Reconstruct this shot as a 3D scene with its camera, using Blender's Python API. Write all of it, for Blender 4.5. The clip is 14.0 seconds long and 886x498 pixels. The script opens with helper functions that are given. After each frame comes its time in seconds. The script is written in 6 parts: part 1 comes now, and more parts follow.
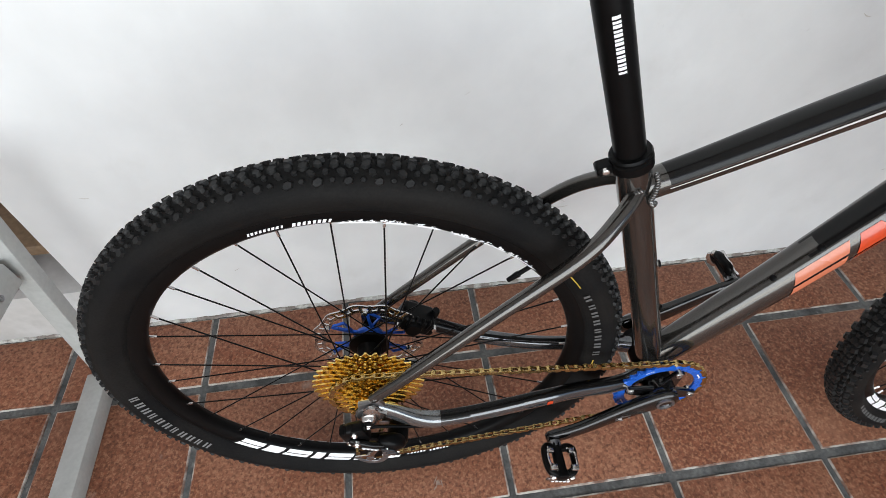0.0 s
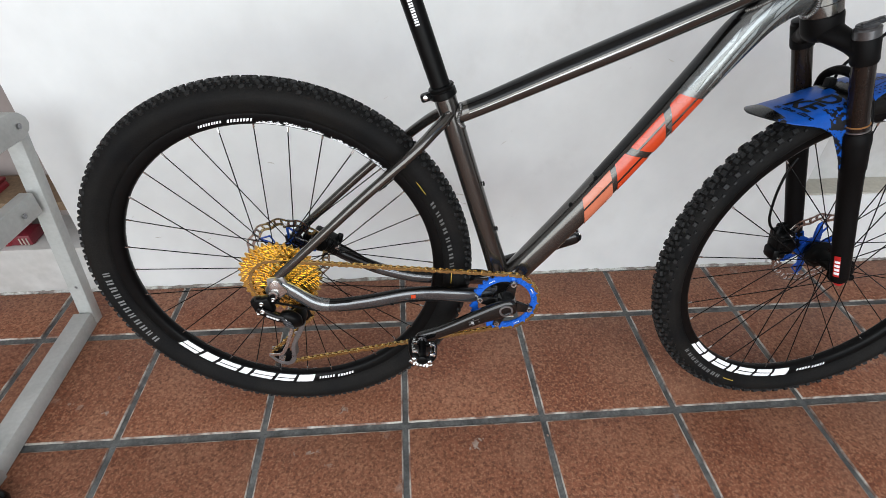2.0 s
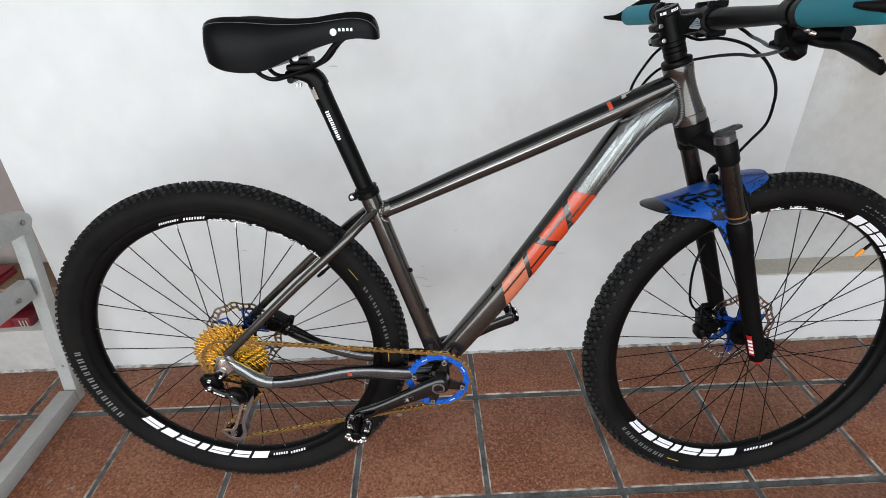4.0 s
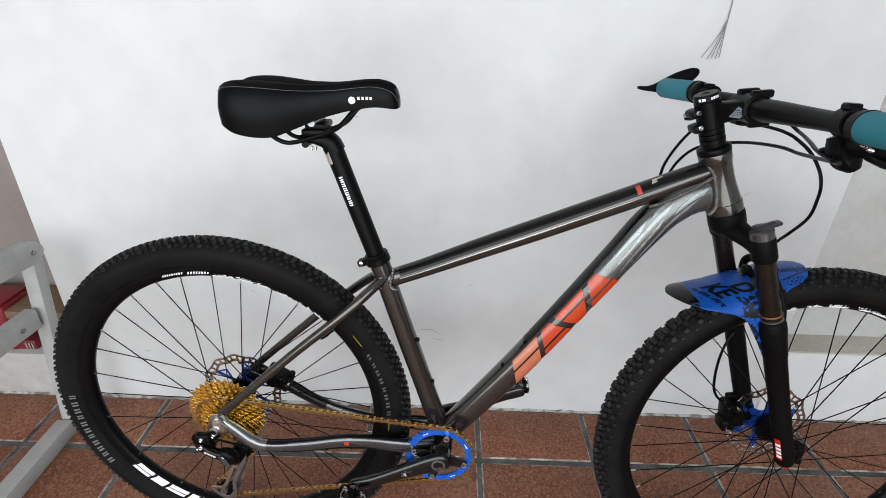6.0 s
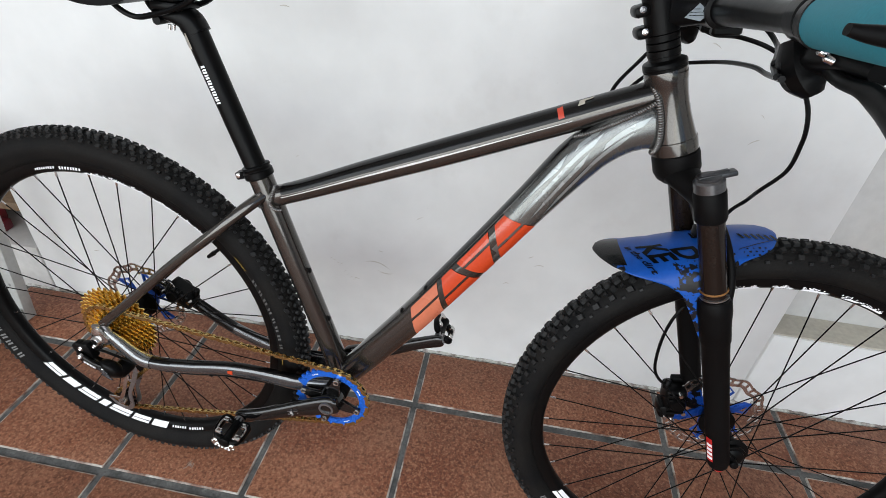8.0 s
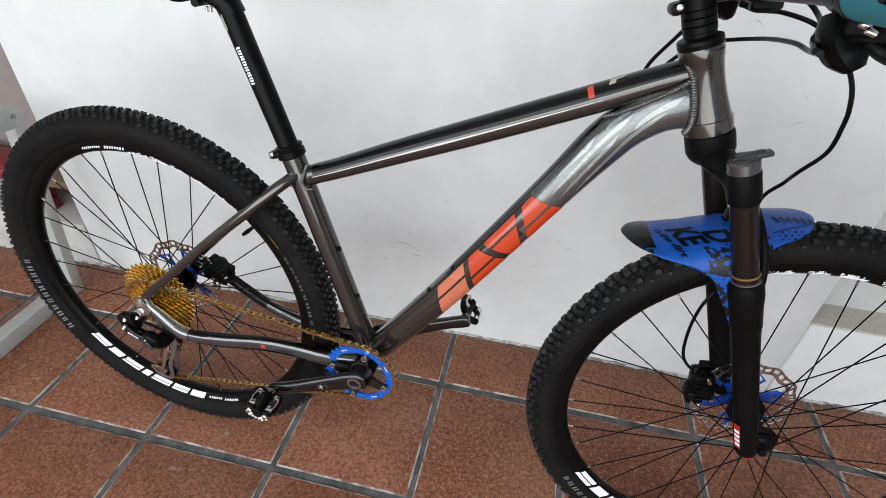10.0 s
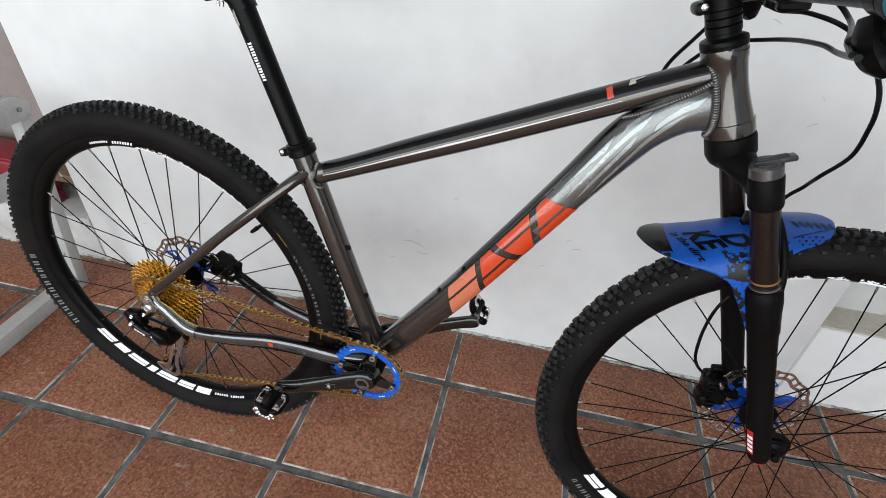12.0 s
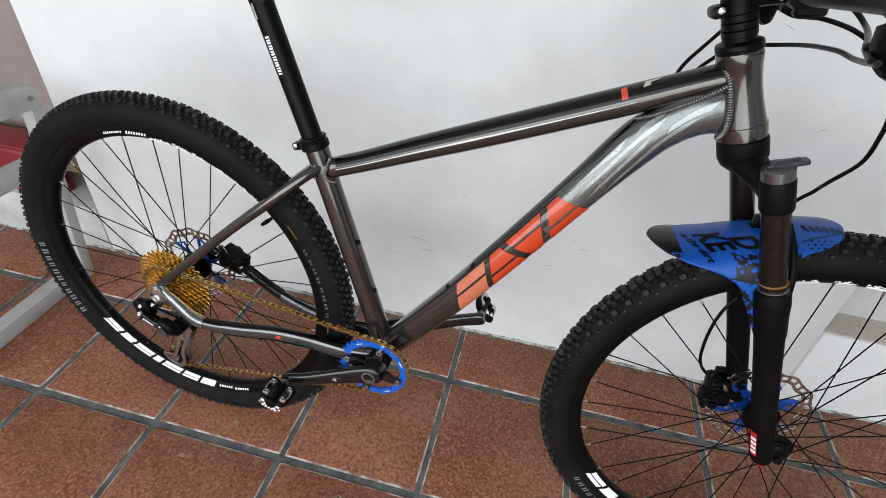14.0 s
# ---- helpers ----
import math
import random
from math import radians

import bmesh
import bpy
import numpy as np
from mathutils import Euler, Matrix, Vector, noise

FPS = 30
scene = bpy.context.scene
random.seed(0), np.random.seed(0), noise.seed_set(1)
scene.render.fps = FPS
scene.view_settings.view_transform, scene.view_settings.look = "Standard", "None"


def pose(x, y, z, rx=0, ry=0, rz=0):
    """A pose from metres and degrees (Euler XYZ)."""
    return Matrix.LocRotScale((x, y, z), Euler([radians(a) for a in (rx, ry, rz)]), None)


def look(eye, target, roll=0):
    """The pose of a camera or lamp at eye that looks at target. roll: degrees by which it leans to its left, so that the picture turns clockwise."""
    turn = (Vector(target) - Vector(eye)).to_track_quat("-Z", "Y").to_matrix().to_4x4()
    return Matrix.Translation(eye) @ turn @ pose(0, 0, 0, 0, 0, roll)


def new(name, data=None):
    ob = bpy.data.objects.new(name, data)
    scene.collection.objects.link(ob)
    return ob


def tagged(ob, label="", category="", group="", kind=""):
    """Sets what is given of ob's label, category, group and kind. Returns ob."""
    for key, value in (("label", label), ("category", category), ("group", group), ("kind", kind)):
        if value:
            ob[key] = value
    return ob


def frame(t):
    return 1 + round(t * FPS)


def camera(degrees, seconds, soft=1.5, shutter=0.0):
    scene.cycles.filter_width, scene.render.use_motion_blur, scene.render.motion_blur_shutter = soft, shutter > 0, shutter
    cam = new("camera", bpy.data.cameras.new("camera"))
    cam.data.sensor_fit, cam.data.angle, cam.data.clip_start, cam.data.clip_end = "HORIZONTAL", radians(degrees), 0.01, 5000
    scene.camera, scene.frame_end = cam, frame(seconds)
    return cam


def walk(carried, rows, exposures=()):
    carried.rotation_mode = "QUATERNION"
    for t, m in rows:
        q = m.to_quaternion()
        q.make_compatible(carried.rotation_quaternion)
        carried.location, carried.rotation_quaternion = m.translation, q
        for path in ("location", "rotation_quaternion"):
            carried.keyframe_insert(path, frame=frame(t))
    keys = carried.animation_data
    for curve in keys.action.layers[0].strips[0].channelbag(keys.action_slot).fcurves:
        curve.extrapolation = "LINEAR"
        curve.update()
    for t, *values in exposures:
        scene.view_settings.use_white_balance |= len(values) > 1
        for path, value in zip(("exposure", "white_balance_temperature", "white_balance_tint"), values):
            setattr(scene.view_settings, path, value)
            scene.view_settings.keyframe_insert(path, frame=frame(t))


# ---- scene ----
cam = camera(82.26, 14.0, soft=0.45)
PATH = [
    (0, (-0.1453, -0.2187, 1.0059), (0.0016, 1.0471, -0.5356), -1.33),
    (0.5, (-0.1129, -0.3117, 1.0694), (0.1198, 0.9136, -0.4942), -0.95),
    (1, (-0.1376, -0.4782, 1.1238), (0.1189, 0.7668, -0.4203), 0.33),
    (1.5, (-0.1032, -0.5735, 1.0690), (0.1489, 0.8043, -0.3585), 1.60),
    (2, (0.0190, -0.6280, 0.9717), (0.1570, 0.9410, -0.2610), 1.03),
    (2.5, (0.0900, -0.6717, 0.9182), (0.1657, 0.9464, -0.2549), 1.44),
    (3, (0.1198, -0.6907, 0.9131), (0.1689, 0.9586, -0.2170), 0.38),
    (3.5, (0.1544, -0.6904, 0.9641), (0.2023, 0.9853, -0.1267), -0.70),
    (4, (0.1864, -0.7069, 1.0309), (0.2427, 1.0366, 0.0527), -1.12),
    (4.2, (0.1834, -0.7135, 1.0650), (0.2492, 1.0450, 0.1144), -0.98),
    (6.3, (0.2086, -0.5670, 1.0967), (0.1786, 1.2063, 0.1722), 1.97),
    (6.5, (0.2238, -0.5134, 1.0790), (0.1895, 1.2291, 0.0980), 2.03),
    (7, (0.2871, -0.4606, 1.0393), (0.2413, 1.2290, -0.0298), 1.59),
    (7.5, (0.3705, -0.4613, 1.0409), (0.3089, 1.1871, -0.0900), 3.11),
    (8, (0.4320, -0.4840, 1.0306), (0.2418, 1.1400, -0.1211), 4.51),
    (8.5, (0.4459, -0.5006, 1.0258), (0.1707, 1.0832, -0.1641), 2.99),
    (11, (0.4329, -0.4879, 1.0312), (0.1331, 1.0750, -0.1802), 3.05),
    (11.5, (0.4314, -0.4876, 1.0300), (0.1337, 1.0711, -0.1873), 3.07),
    (12, (0.4208, -0.4847, 1.0289), (0.1219, 1.0713, -0.1915), 3.51),
    (12.5, (0.4071, -0.4865, 1.0298), (0.1098, 1.0691, -0.1916), 4.17),
    (13, (0.4012, -0.4910, 1.0289), (0.1041, 1.0647, -0.1924), 4.62),
    (13.5, (0.3988, -0.4954, 1.0302), (0.1061, 1.0549, -0.1990), 4.84),
    (14, (0.4079, -0.4951, 1.0285), (0.1101, 1.0591, -0.1945), 4.80),
]
walk(cam, [(t, look(eye, target, roll)) for t, eye, target, roll in PATH], exposures=[(0.0, 0.02), (1.0, 0.08), (2.0, -0.04), (3.0, -0.06), (4.0, -0.18), (6.5, -0.19), (8.0, -0.09), (11.0, -0.06), (14.0, -0.06)])

# world, daylight through the open front of the porch, exposure
world = bpy.data.worlds.new("world")
scene.world = world
world.use_nodes = True
_nt = world.node_tree
_sky = _nt.nodes.new("ShaderNodeTexSky")
_sky.sky_type = "NISHITA"
_sky.sun_disc = False
_sky.sun_elevation, _sky.sun_rotation = radians(48), radians(200)
_nt.links.new(_sky.outputs[0], _nt.nodes["Background"].inputs[0])
_nt.nodes["Background"].inputs[1].default_value = 0.12
sun = new("sun", bpy.data.lights.new("sun", "SUN"))
sun.data.energy, sun.data.angle, sun.data.color = 1.0, radians(20), (1.0, 0.97, 0.93)
sun.matrix_world = look((1.0, -4.0, 6.0), (0.4, 0.3, 0.4))
opening = new("opening_light", bpy.data.lights.new("opening_light", "AREA"))
opening.data.shape, opening.data.size, opening.data.size_y = "RECTANGLE", 4.2, 2.0
opening.data.energy, opening.data.color = 106.0, (0.932, 0.98, 0.992)
opening.matrix_world = look((-0.35, -2.3, 1.06), (0.0, 0.5, 0.42))
scene.view_settings.exposure = 0.0

# ---- materials ----


def mat(name, base, rough=0.5, metal=0.0, vary=0.15, scale=30.0, fine=300.0, bump=0.1, coat=0.0, second=None, spread=(0.4, 0.65), per_object=0.0, depth=0.001, spec=0.5):
    """Noise at two scales over base (and towards second), with fine relief."""
    m = bpy.data.materials.new(name)
    m.use_nodes = True
    nt = m.node_tree
    bs = nt.nodes["Principled BSDF"]
    co = nt.nodes.new("ShaderNodeTexCoord")
    src = co.outputs["Object"]
    if per_object:
        info = nt.nodes.new("ShaderNodeObjectInfo")
        mul = nt.nodes.new("ShaderNodeMath")
        mul.operation = "MULTIPLY"
        mul.inputs[1].default_value = 57.0
        nt.links.new(info.outputs["Random"], mul.inputs[0])
        add = nt.nodes.new("ShaderNodeVectorMath")
        nt.links.new(src, add.inputs[0])
        nt.links.new(mul.outputs[0], add.inputs[1])
        src = add.outputs[0]
    n1 = nt.nodes.new("ShaderNodeTexNoise")
    n1.inputs["Scale"].default_value, n1.inputs["Detail"].default_value = scale, 5.0
    n2 = nt.nodes.new("ShaderNodeTexNoise")
    n2.inputs["Scale"].default_value, n2.inputs["Detail"].default_value = fine, 3.0
    for n in (n1, n2):
        nt.links.new(src, n.inputs["Vector"])
    ramp = nt.nodes.new("ShaderNodeValToRGB")
    second = second or tuple(c * (1 - vary) for c in base)
    ramp.color_ramp.elements[0].position, ramp.color_ramp.elements[1].position = spread
    ramp.color_ramp.elements[0].color, ramp.color_ramp.elements[1].color = (*second, 1), (*base, 1)
    nt.links.new(n1.outputs["Fac"], ramp.inputs[0])
    mix = nt.nodes.new("ShaderNodeMix")
    mix.data_type, mix.blend_type = "RGBA", "MULTIPLY"
    mix.inputs["Factor"].default_value = 1.0
    r2 = nt.nodes.new("ShaderNodeMapRange")
    r2.inputs["From Min"].default_value, r2.inputs["From Max"].default_value = 0.3, 0.7
    r2.inputs["To Min"].default_value, r2.inputs["To Max"].default_value = 1 - vary, 1 + vary
    nt.links.new(n2.outputs["Fac"], r2.inputs["Value"])
    nt.links.new(ramp.outputs[0], mix.inputs["A"])
    last = r2.outputs[0]
    if per_object:
        r3 = nt.nodes.new("ShaderNodeMapRange")
        r3.inputs["To Min"].default_value, r3.inputs["To Max"].default_value = 1 - per_object, 1 + per_object
        nt.links.new(info.outputs["Random"], r3.inputs["Value"])
        m3 = nt.nodes.new("ShaderNodeMath")
        m3.operation = "MULTIPLY"
        nt.links.new(last, m3.inputs[0])
        nt.links.new(r3.outputs[0], m3.inputs[1])
        last = m3.outputs[0]
    nt.links.new(last, mix.inputs["B"])
    nt.links.new(mix.outputs["Result"], bs.inputs["Base Color"])
    rr = nt.nodes.new("ShaderNodeMapRange")
    rr.inputs["To Min"].default_value, rr.inputs["To Max"].default_value = max(0.02, rough - 0.1), min(1.0, rough + 0.1)
    nt.links.new(n1.outputs["Fac"], rr.inputs["Value"])
    nt.links.new(rr.outputs[0], bs.inputs["Roughness"])
    bs.inputs["Metallic"].default_value = metal
    bs.inputs["Specular IOR Level"].default_value = spec
    bs.inputs["Coat Weight"].default_value = coat
    bs.inputs["Coat Roughness"].default_value = 0.08
    if bump:
        bp = nt.nodes.new("ShaderNodeBump")
        bp.inputs["Strength"].default_value, bp.inputs["Distance"].default_value = bump, depth
        nt.links.new(n2.outputs["Fac"], bp.inputs["Height"])
        nt.links.new(bp.outputs[0], bs.inputs["Normal"])
    return m


def speckle(m, scale, colour, spread, most, above=None):
    """Flecks or worn patches of another colour over the colour that m has."""
    nt = m.node_tree
    bs = nt.nodes["Principled BSDF"]
    was = bs.inputs["Base Color"].links[0].from_socket
    vec = [n for n in nt.nodes if n.type == "TEX_NOISE"][0].inputs["Vector"].links[0].from_socket
    n = nt.nodes.new("ShaderNodeTexNoise")
    n.inputs["Scale"].default_value, n.inputs["Detail"].default_value, n.inputs["Roughness"].default_value = scale, 6.0, 0.62
    nt.links.new(vec, n.inputs["Vector"])
    r = nt.nodes.new("ShaderNodeMapRange")
    r.inputs["From Min"].default_value, r.inputs["From Max"].default_value = spread
    r.inputs["To Max"].default_value = most
    nt.links.new(n.outputs["Fac"], r.inputs["Value"])
    mix = nt.nodes.new("ShaderNodeMix")
    mix.data_type = "RGBA"
    mix.inputs["B"].default_value = (*colour, 1)
    fac = r.outputs[0]
    if above:
        # only on the upper part of the surface
        co = nt.nodes.new("ShaderNodeTexCoord")
        sep = nt.nodes.new("ShaderNodeSeparateXYZ")
        nt.links.new(co.outputs["Object"], sep.inputs[0])
        up = nt.nodes.new("ShaderNodeMapRange")
        up.inputs["From Min"].default_value, up.inputs["From Max"].default_value = above
        nt.links.new(sep.outputs["Z"], up.inputs["Value"])
        mul = nt.nodes.new("ShaderNodeMath")
        mul.operation = "MULTIPLY"
        nt.links.new(fac, mul.inputs[0])
        nt.links.new(up.outputs[0], mul.inputs[1])
        fac = mul.outputs[0]
    nt.links.new(fac, mix.inputs["Factor"])
    nt.links.new(was, mix.inputs["A"])
    nt.links.new(mix.outputs["Result"], bs.inputs["Base Color"])


PLASTER = mat("white_plaster", (0.785, 0.79, 0.785), 0.75, vary=0.03, scale=1.6, fine=14.0, bump=0.35, second=(0.715, 0.717, 0.71), spread=(0.28, 0.58), depth=0.004)
speckle(PLASTER, 5.0, (0.63, 0.62, 0.60), (0.60, 0.80), 0.5)
speckle(PLASTER, 34.0, (0.56, 0.545, 0.52), (0.71, 0.79), 0.35)
STAINED = mat("stained_plaster", (0.60, 0.595, 0.585), 0.8, vary=0.04, scale=3.0, fine=45.0, bump=0.3, second=(0.53, 0.515, 0.49), spread=(0.33, 0.60), depth=0.003)
speckle(STAINED, 5.5, (0.37, 0.31, 0.24), (0.40, 0.62), 0.85, (0.58, 0.90))
speckle(STAINED, 26.0, (0.36, 0.30, 0.24), (0.56, 0.70), 0.5, (0.62, 0.92))
# plaster darkened in its base colour for the shade inside the recess
SHADE_PLASTER = mat("shaded_plaster", (0.32, 0.275, 0.26), 0.8, vary=0.05, scale=3.0, fine=25.0, bump=0.3, second=(0.26, 0.22, 0.205), depth=0.003)
# wall plaster with dust, made greyer to hold the plinth's shade
SHADED_DUSTY = mat("shaded_dusty_plaster", (0.60, 0.59, 0.575), 0.8, vary=0.06, scale=5.0, fine=40.0, bump=0.3, second=(0.46, 0.44, 0.42), spread=(0.35, 0.62), depth=0.003)
SILL_CEMENT = mat("sill_cement", (0.50, 0.47, 0.40), 0.85, vary=0.08, scale=9.0, fine=90.0, bump=0.3)
TILE = mat("terracotta", (0.232, 0.100, 0.058), 0.48, vary=0.32, scale=7.0, fine=150.0, bump=0.5, second=(0.172, 0.060, 0.032), spread=(0.36, 0.64), per_object=0.10, depth=0.0009, spec=0.26)
speckle(TILE, 170.0, (0.365, 0.184, 0.108), (0.50, 0.60), 0.62)
speckle(TILE, 130.0, (0.075, 0.022, 0.012), (0.52, 0.62), 0.62)
speckle(TILE, 4.2, (0.245, 0.125, 0.078), (0.56, 0.72), 0.40)
speckle(TILE, 10.0, (0.38, 0.31, 0.27), (0.67, 0.77), 0.50)
GROUT = mat("grout", (0.118, 0.120, 0.117), 0.9, vary=0.25, scale=16.0, fine=160.0, bump=0.5, second=(0.050, 0.052, 0.052), spread=(0.35, 0.62), depth=0.002)
speckle(GROUT, 30.0, (0.34, 0.34, 0.32), (0.62, 0.74), 0.6)
TILE_EDGE = mat("cement_smeared_edge", (0.42, 0.39, 0.35), 0.8, vary=0.25, scale=28.0, fine=180.0, bump=0.4, second=(0.17, 0.10, 0.075), spread=(0.40, 0.58), per_object=0.1)
CEMENT = mat("cement_crumbs", (0.46, 0.45, 0.42), 0.9, vary=0.25, scale=34.0, fine=200.0, bump=0.6, second=(0.20, 0.17, 0.15), spread=(0.42, 0.56))
WHITE_WOOD = mat("white_painted_wood", (0.41, 0.415, 0.40), 0.45, vary=0.05, scale=14.0, fine=120.0, bump=0.15, second=(0.345, 0.35, 0.335), spread=(0.3, 0.55))
BROWN_WOOD = mat("brown_wood", (0.20, 0.13, 0.075), 0.6, vary=0.2, scale=20.0, fine=120.0)
RED_PLASTIC = mat("red_plastic", (0.23, 0.016, 0.024), 0.4, vary=0.06, scale=12.0)
GUN = mat("gunmetal_paint", (0.070, 0.0640, 0.0585), 0.17, 0.8, vary=0.06, scale=40.0, fine=900.0, bump=0.03, coat=0.7)
# two silvers for reflections painted on the down tube
SILVERGREY = mat("silver_grey_reflection", (0.150, 0.154, 0.150), 0.26, 0.7, vary=0.07, scale=14.0, fine=900.0, bump=0.03, coat=0.8, second=(0.105, 0.108, 0.105))
PALESTREAK = mat("pale_silver_reflection", (0.27, 0.29, 0.29), 0.28, 0.5, vary=0.06, scale=30.0, fine=900.0, bump=0.03, coat=0.8)
BLACKPAINT = mat("black_paint", (0.0034, 0.0031, 0.0031), 0.22, 0.0, vary=0.1, scale=60.0, bump=0.0, coat=0.06, spec=0.22)
CRANKBLACK = mat("polished_black_alloy", (0.0040, 0.0038, 0.0038), 0.13, 0.0, vary=0.2, scale=30.0, fine=300.0, bump=0.04, coat=0.25, spec=0.45)
SATIN = mat("satin_black_alloy", (0.0036, 0.0035, 0.0036), 0.34, 0.0, vary=0.12, scale=60.0, fine=600.0, bump=0.05, spec=0.09)
MATTE = mat("matte_black", (0.0040, 0.0037, 0.0038), 0.50, 0.0, vary=0.12, scale=60.0, fine=500.0, bump=0.1, spec=0.07)
PLASTIC = mat("black_plastic", (0.0032, 0.0032, 0.0034), 0.33, 0.0, vary=0.15, scale=80.0, fine=500.0, bump=0.05, spec=0.10)
RUBBER = mat("tyre_rubber", (0.0066, 0.0066, 0.0069), 0.62, 0.0, vary=0.25, scale=14.0, fine=420.0, bump=0.15, second=(0.0105, 0.0098, 0.0092), spec=0.07)
KNOB = mat("knob_rubber", (0.0150, 0.0148, 0.0146), 0.50, 0.0, vary=0.35, scale=60.0, fine=400.0, bump=0.15, spec=0.24, second=(0.0100, 0.0100, 0.0102))
LEATHER = mat("saddle_leather", (0.0028, 0.0030, 0.0036), 0.36, 0.0, vary=0.1, scale=50.0, fine=700.0, bump=0.12, spec=0.10)
FABRIC = mat("saddle_fabric", (0.0030, 0.0030, 0.0030), 0.85, 0.0, vary=0.2, scale=80.0, fine=900.0, bump=0.3, spec=0.07)
STEEL = mat("bright_steel", (0.62, 0.61, 0.60), 0.22, 1.0, vary=0.06, scale=60.0, bump=0.02)
GREYSTEEL = mat("grey_alloy", (0.30, 0.30, 0.31), 0.30, 0.9, vary=0.1, scale=60.0, bump=0.04)
WELD = mat("weld_bead", (0.17, 0.165, 0.16), 0.24, 0.8, vary=0.15, scale=120.0, bump=0.1, coat=0.4)
GOLD = mat("gold_plating", (0.98, 0.69, 0.21), 0.23, 1.0, vary=0.12, scale=120.0, fine=700.0, bump=0.03)
CHAINGOLD = mat("gold_chain", (0.58, 0.42, 0.18), 0.24, 1.0, vary=0.2, scale=200.0, fine=800.0, bump=0.05)
BLUE = mat("blue_anodised", (0.016, 0.15, 0.74), 0.28, 0.5, vary=0.08, scale=60.0, bump=0.02)
BLUESHEET = mat("blue_plastic_sheet", (0.004, 0.068, 0.34), 0.36, 0.0, spec=0.28, vary=0.08, scale=20.0, fine=200.0, bump=0.03)
TEAL = mat("teal_foam", (0.012, 0.19, 0.25), 0.7, 0.0, vary=0.06, scale=30.0, fine=500.0, bump=0.15)
RED = mat("red_anodised", (0.55, 0.02, 0.02), 0.35, 0.3, vary=0.05, scale=40.0)
ORANGE = mat("orange_decal", (0.52, 0.050, 0.012), 0.26, 0.0, vary=0.05, scale=20.0, bump=0.0, coat=0.5)
REDORANGE = mat("red_orange_decal", (0.50, 0.045, 0.018), 0.34, 0.0, vary=0.05, scale=20.0, bump=0.0, coat=0.3)
SALMON = mat("salmon_decal", (0.52, 0.150, 0.080), 0.26, 0.0, vary=0.05, scale=20.0, bump=0.0, coat=0.5)
WHITEDECAL = mat("white_decal", (0.82, 0.82, 0.84), 0.4, 0.0, vary=0.03, scale=40.0, bump=0.0)
FAINTDECAL = mat("faint_print", (0.10, 0.10, 0.10), 0.6, 0.0, vary=0.10, scale=60.0, bump=0.0)
DARKALLOY = mat("dark_alloy", (0.055, 0.056, 0.060), 0.34, 0.6, vary=0.12, scale=60.0, bump=0.04)
MIDALLOY = mat("mid_grey_alloy", (0.13, 0.13, 0.135), 0.32, 0.8, vary=0.12, scale=60.0, bump=0.04)
SLATEALLOY = mat("slate_alloy", (0.075, 0.080, 0.088), 0.22, 0.6, vary=0.10, scale=60.0, bump=0.0)
STAYSILVER = mat("silver_stay_paint", (0.108, 0.113, 0.120), 0.18, 0.75, vary=0.08, scale=18.0, fine=900.0, bump=0.02, coat=0.8, second=(0.085, 0.087, 0.092))
SLEEVE = mat("sleeve_silver", (0.27, 0.285, 0.29), 0.18, 0.80, vary=0.10, scale=30.0, bump=0.02, coat=0.5, second=(0.17, 0.175, 0.18))
DARKBLUE = mat("dark_blue_anodised", (0.012, 0.085, 0.46), 0.3, 0.5, vary=0.08, scale=60.0, bump=0.02)
TYREPRINT = mat("tyre_print", (0.15, 0.15, 0.15), 0.6, 0.0, vary=0.10, scale=60.0, bump=0.0)
FACET = mat("pale_facet", (0.26, 0.30, 0.33), 0.35, 0.4, vary=0.06, scale=60.0, bump=0.0)
GREYDECAL = mat("grey_print", (0.36, 0.36, 0.36), 0.55, 0.0, vary=0.06, scale=60.0, bump=0.0)
YELLOWDECAL = mat("yellow_print", (0.45, 0.30, 0.04), 0.5, 0.0, vary=0.06, scale=60.0, bump=0.0)
STRIPE = mat("pale_pinstripe", (0.62, 0.60, 0.60), 0.3, 0.2, vary=0.05, scale=40.0, bump=0.0)
STICKER = mat("paper_sticker", (0.44, 0.395, 0.335), 0.5, 0.0, vary=0.08, scale=60.0, bump=0.0)
BRONZE = mat("stanchion_coating", (0.016, 0.011, 0.009), 0.16, 0.30, vary=0.08, scale=40.0, bump=0.0, coat=0.08, spec=0.28)
COPPER = mat("copper_ring", (0.42, 0.20, 0.07), 0.35, 0.7, vary=0.05, scale=40.0, bump=0.0)
ORANGEPLASTIC = mat("orange_plastic", (0.80, 0.30, 0.02), 0.35, 0.0, vary=0.06, scale=60.0)
CREAM = mat("cream_hose", (0.62, 0.55, 0.42), 0.5, 0.0, vary=0.06, scale=60.0)
WIRE = mat("grey_wire", (0.24, 0.23, 0.22), 0.5, 0.3, vary=0.1, scale=60.0)
EARTH = mat("yard_concrete", (0.30, 0.29, 0.27), 0.9, vary=0.15, scale=3.0, fine=60.0, bump=0.3)

# ---- mesh helpers ----
V = Vector


def finish(me, mats, smooth=38):
    for m in mats if isinstance(mats, (list, tuple)) else [mats]:
        me.materials.append(m)
    if smooth:
        me.polygons.foreach_set("use_smooth", [True] * len(me.polygons))
        me.set_sharp_from_angle(angle=radians(smooth))
    return me


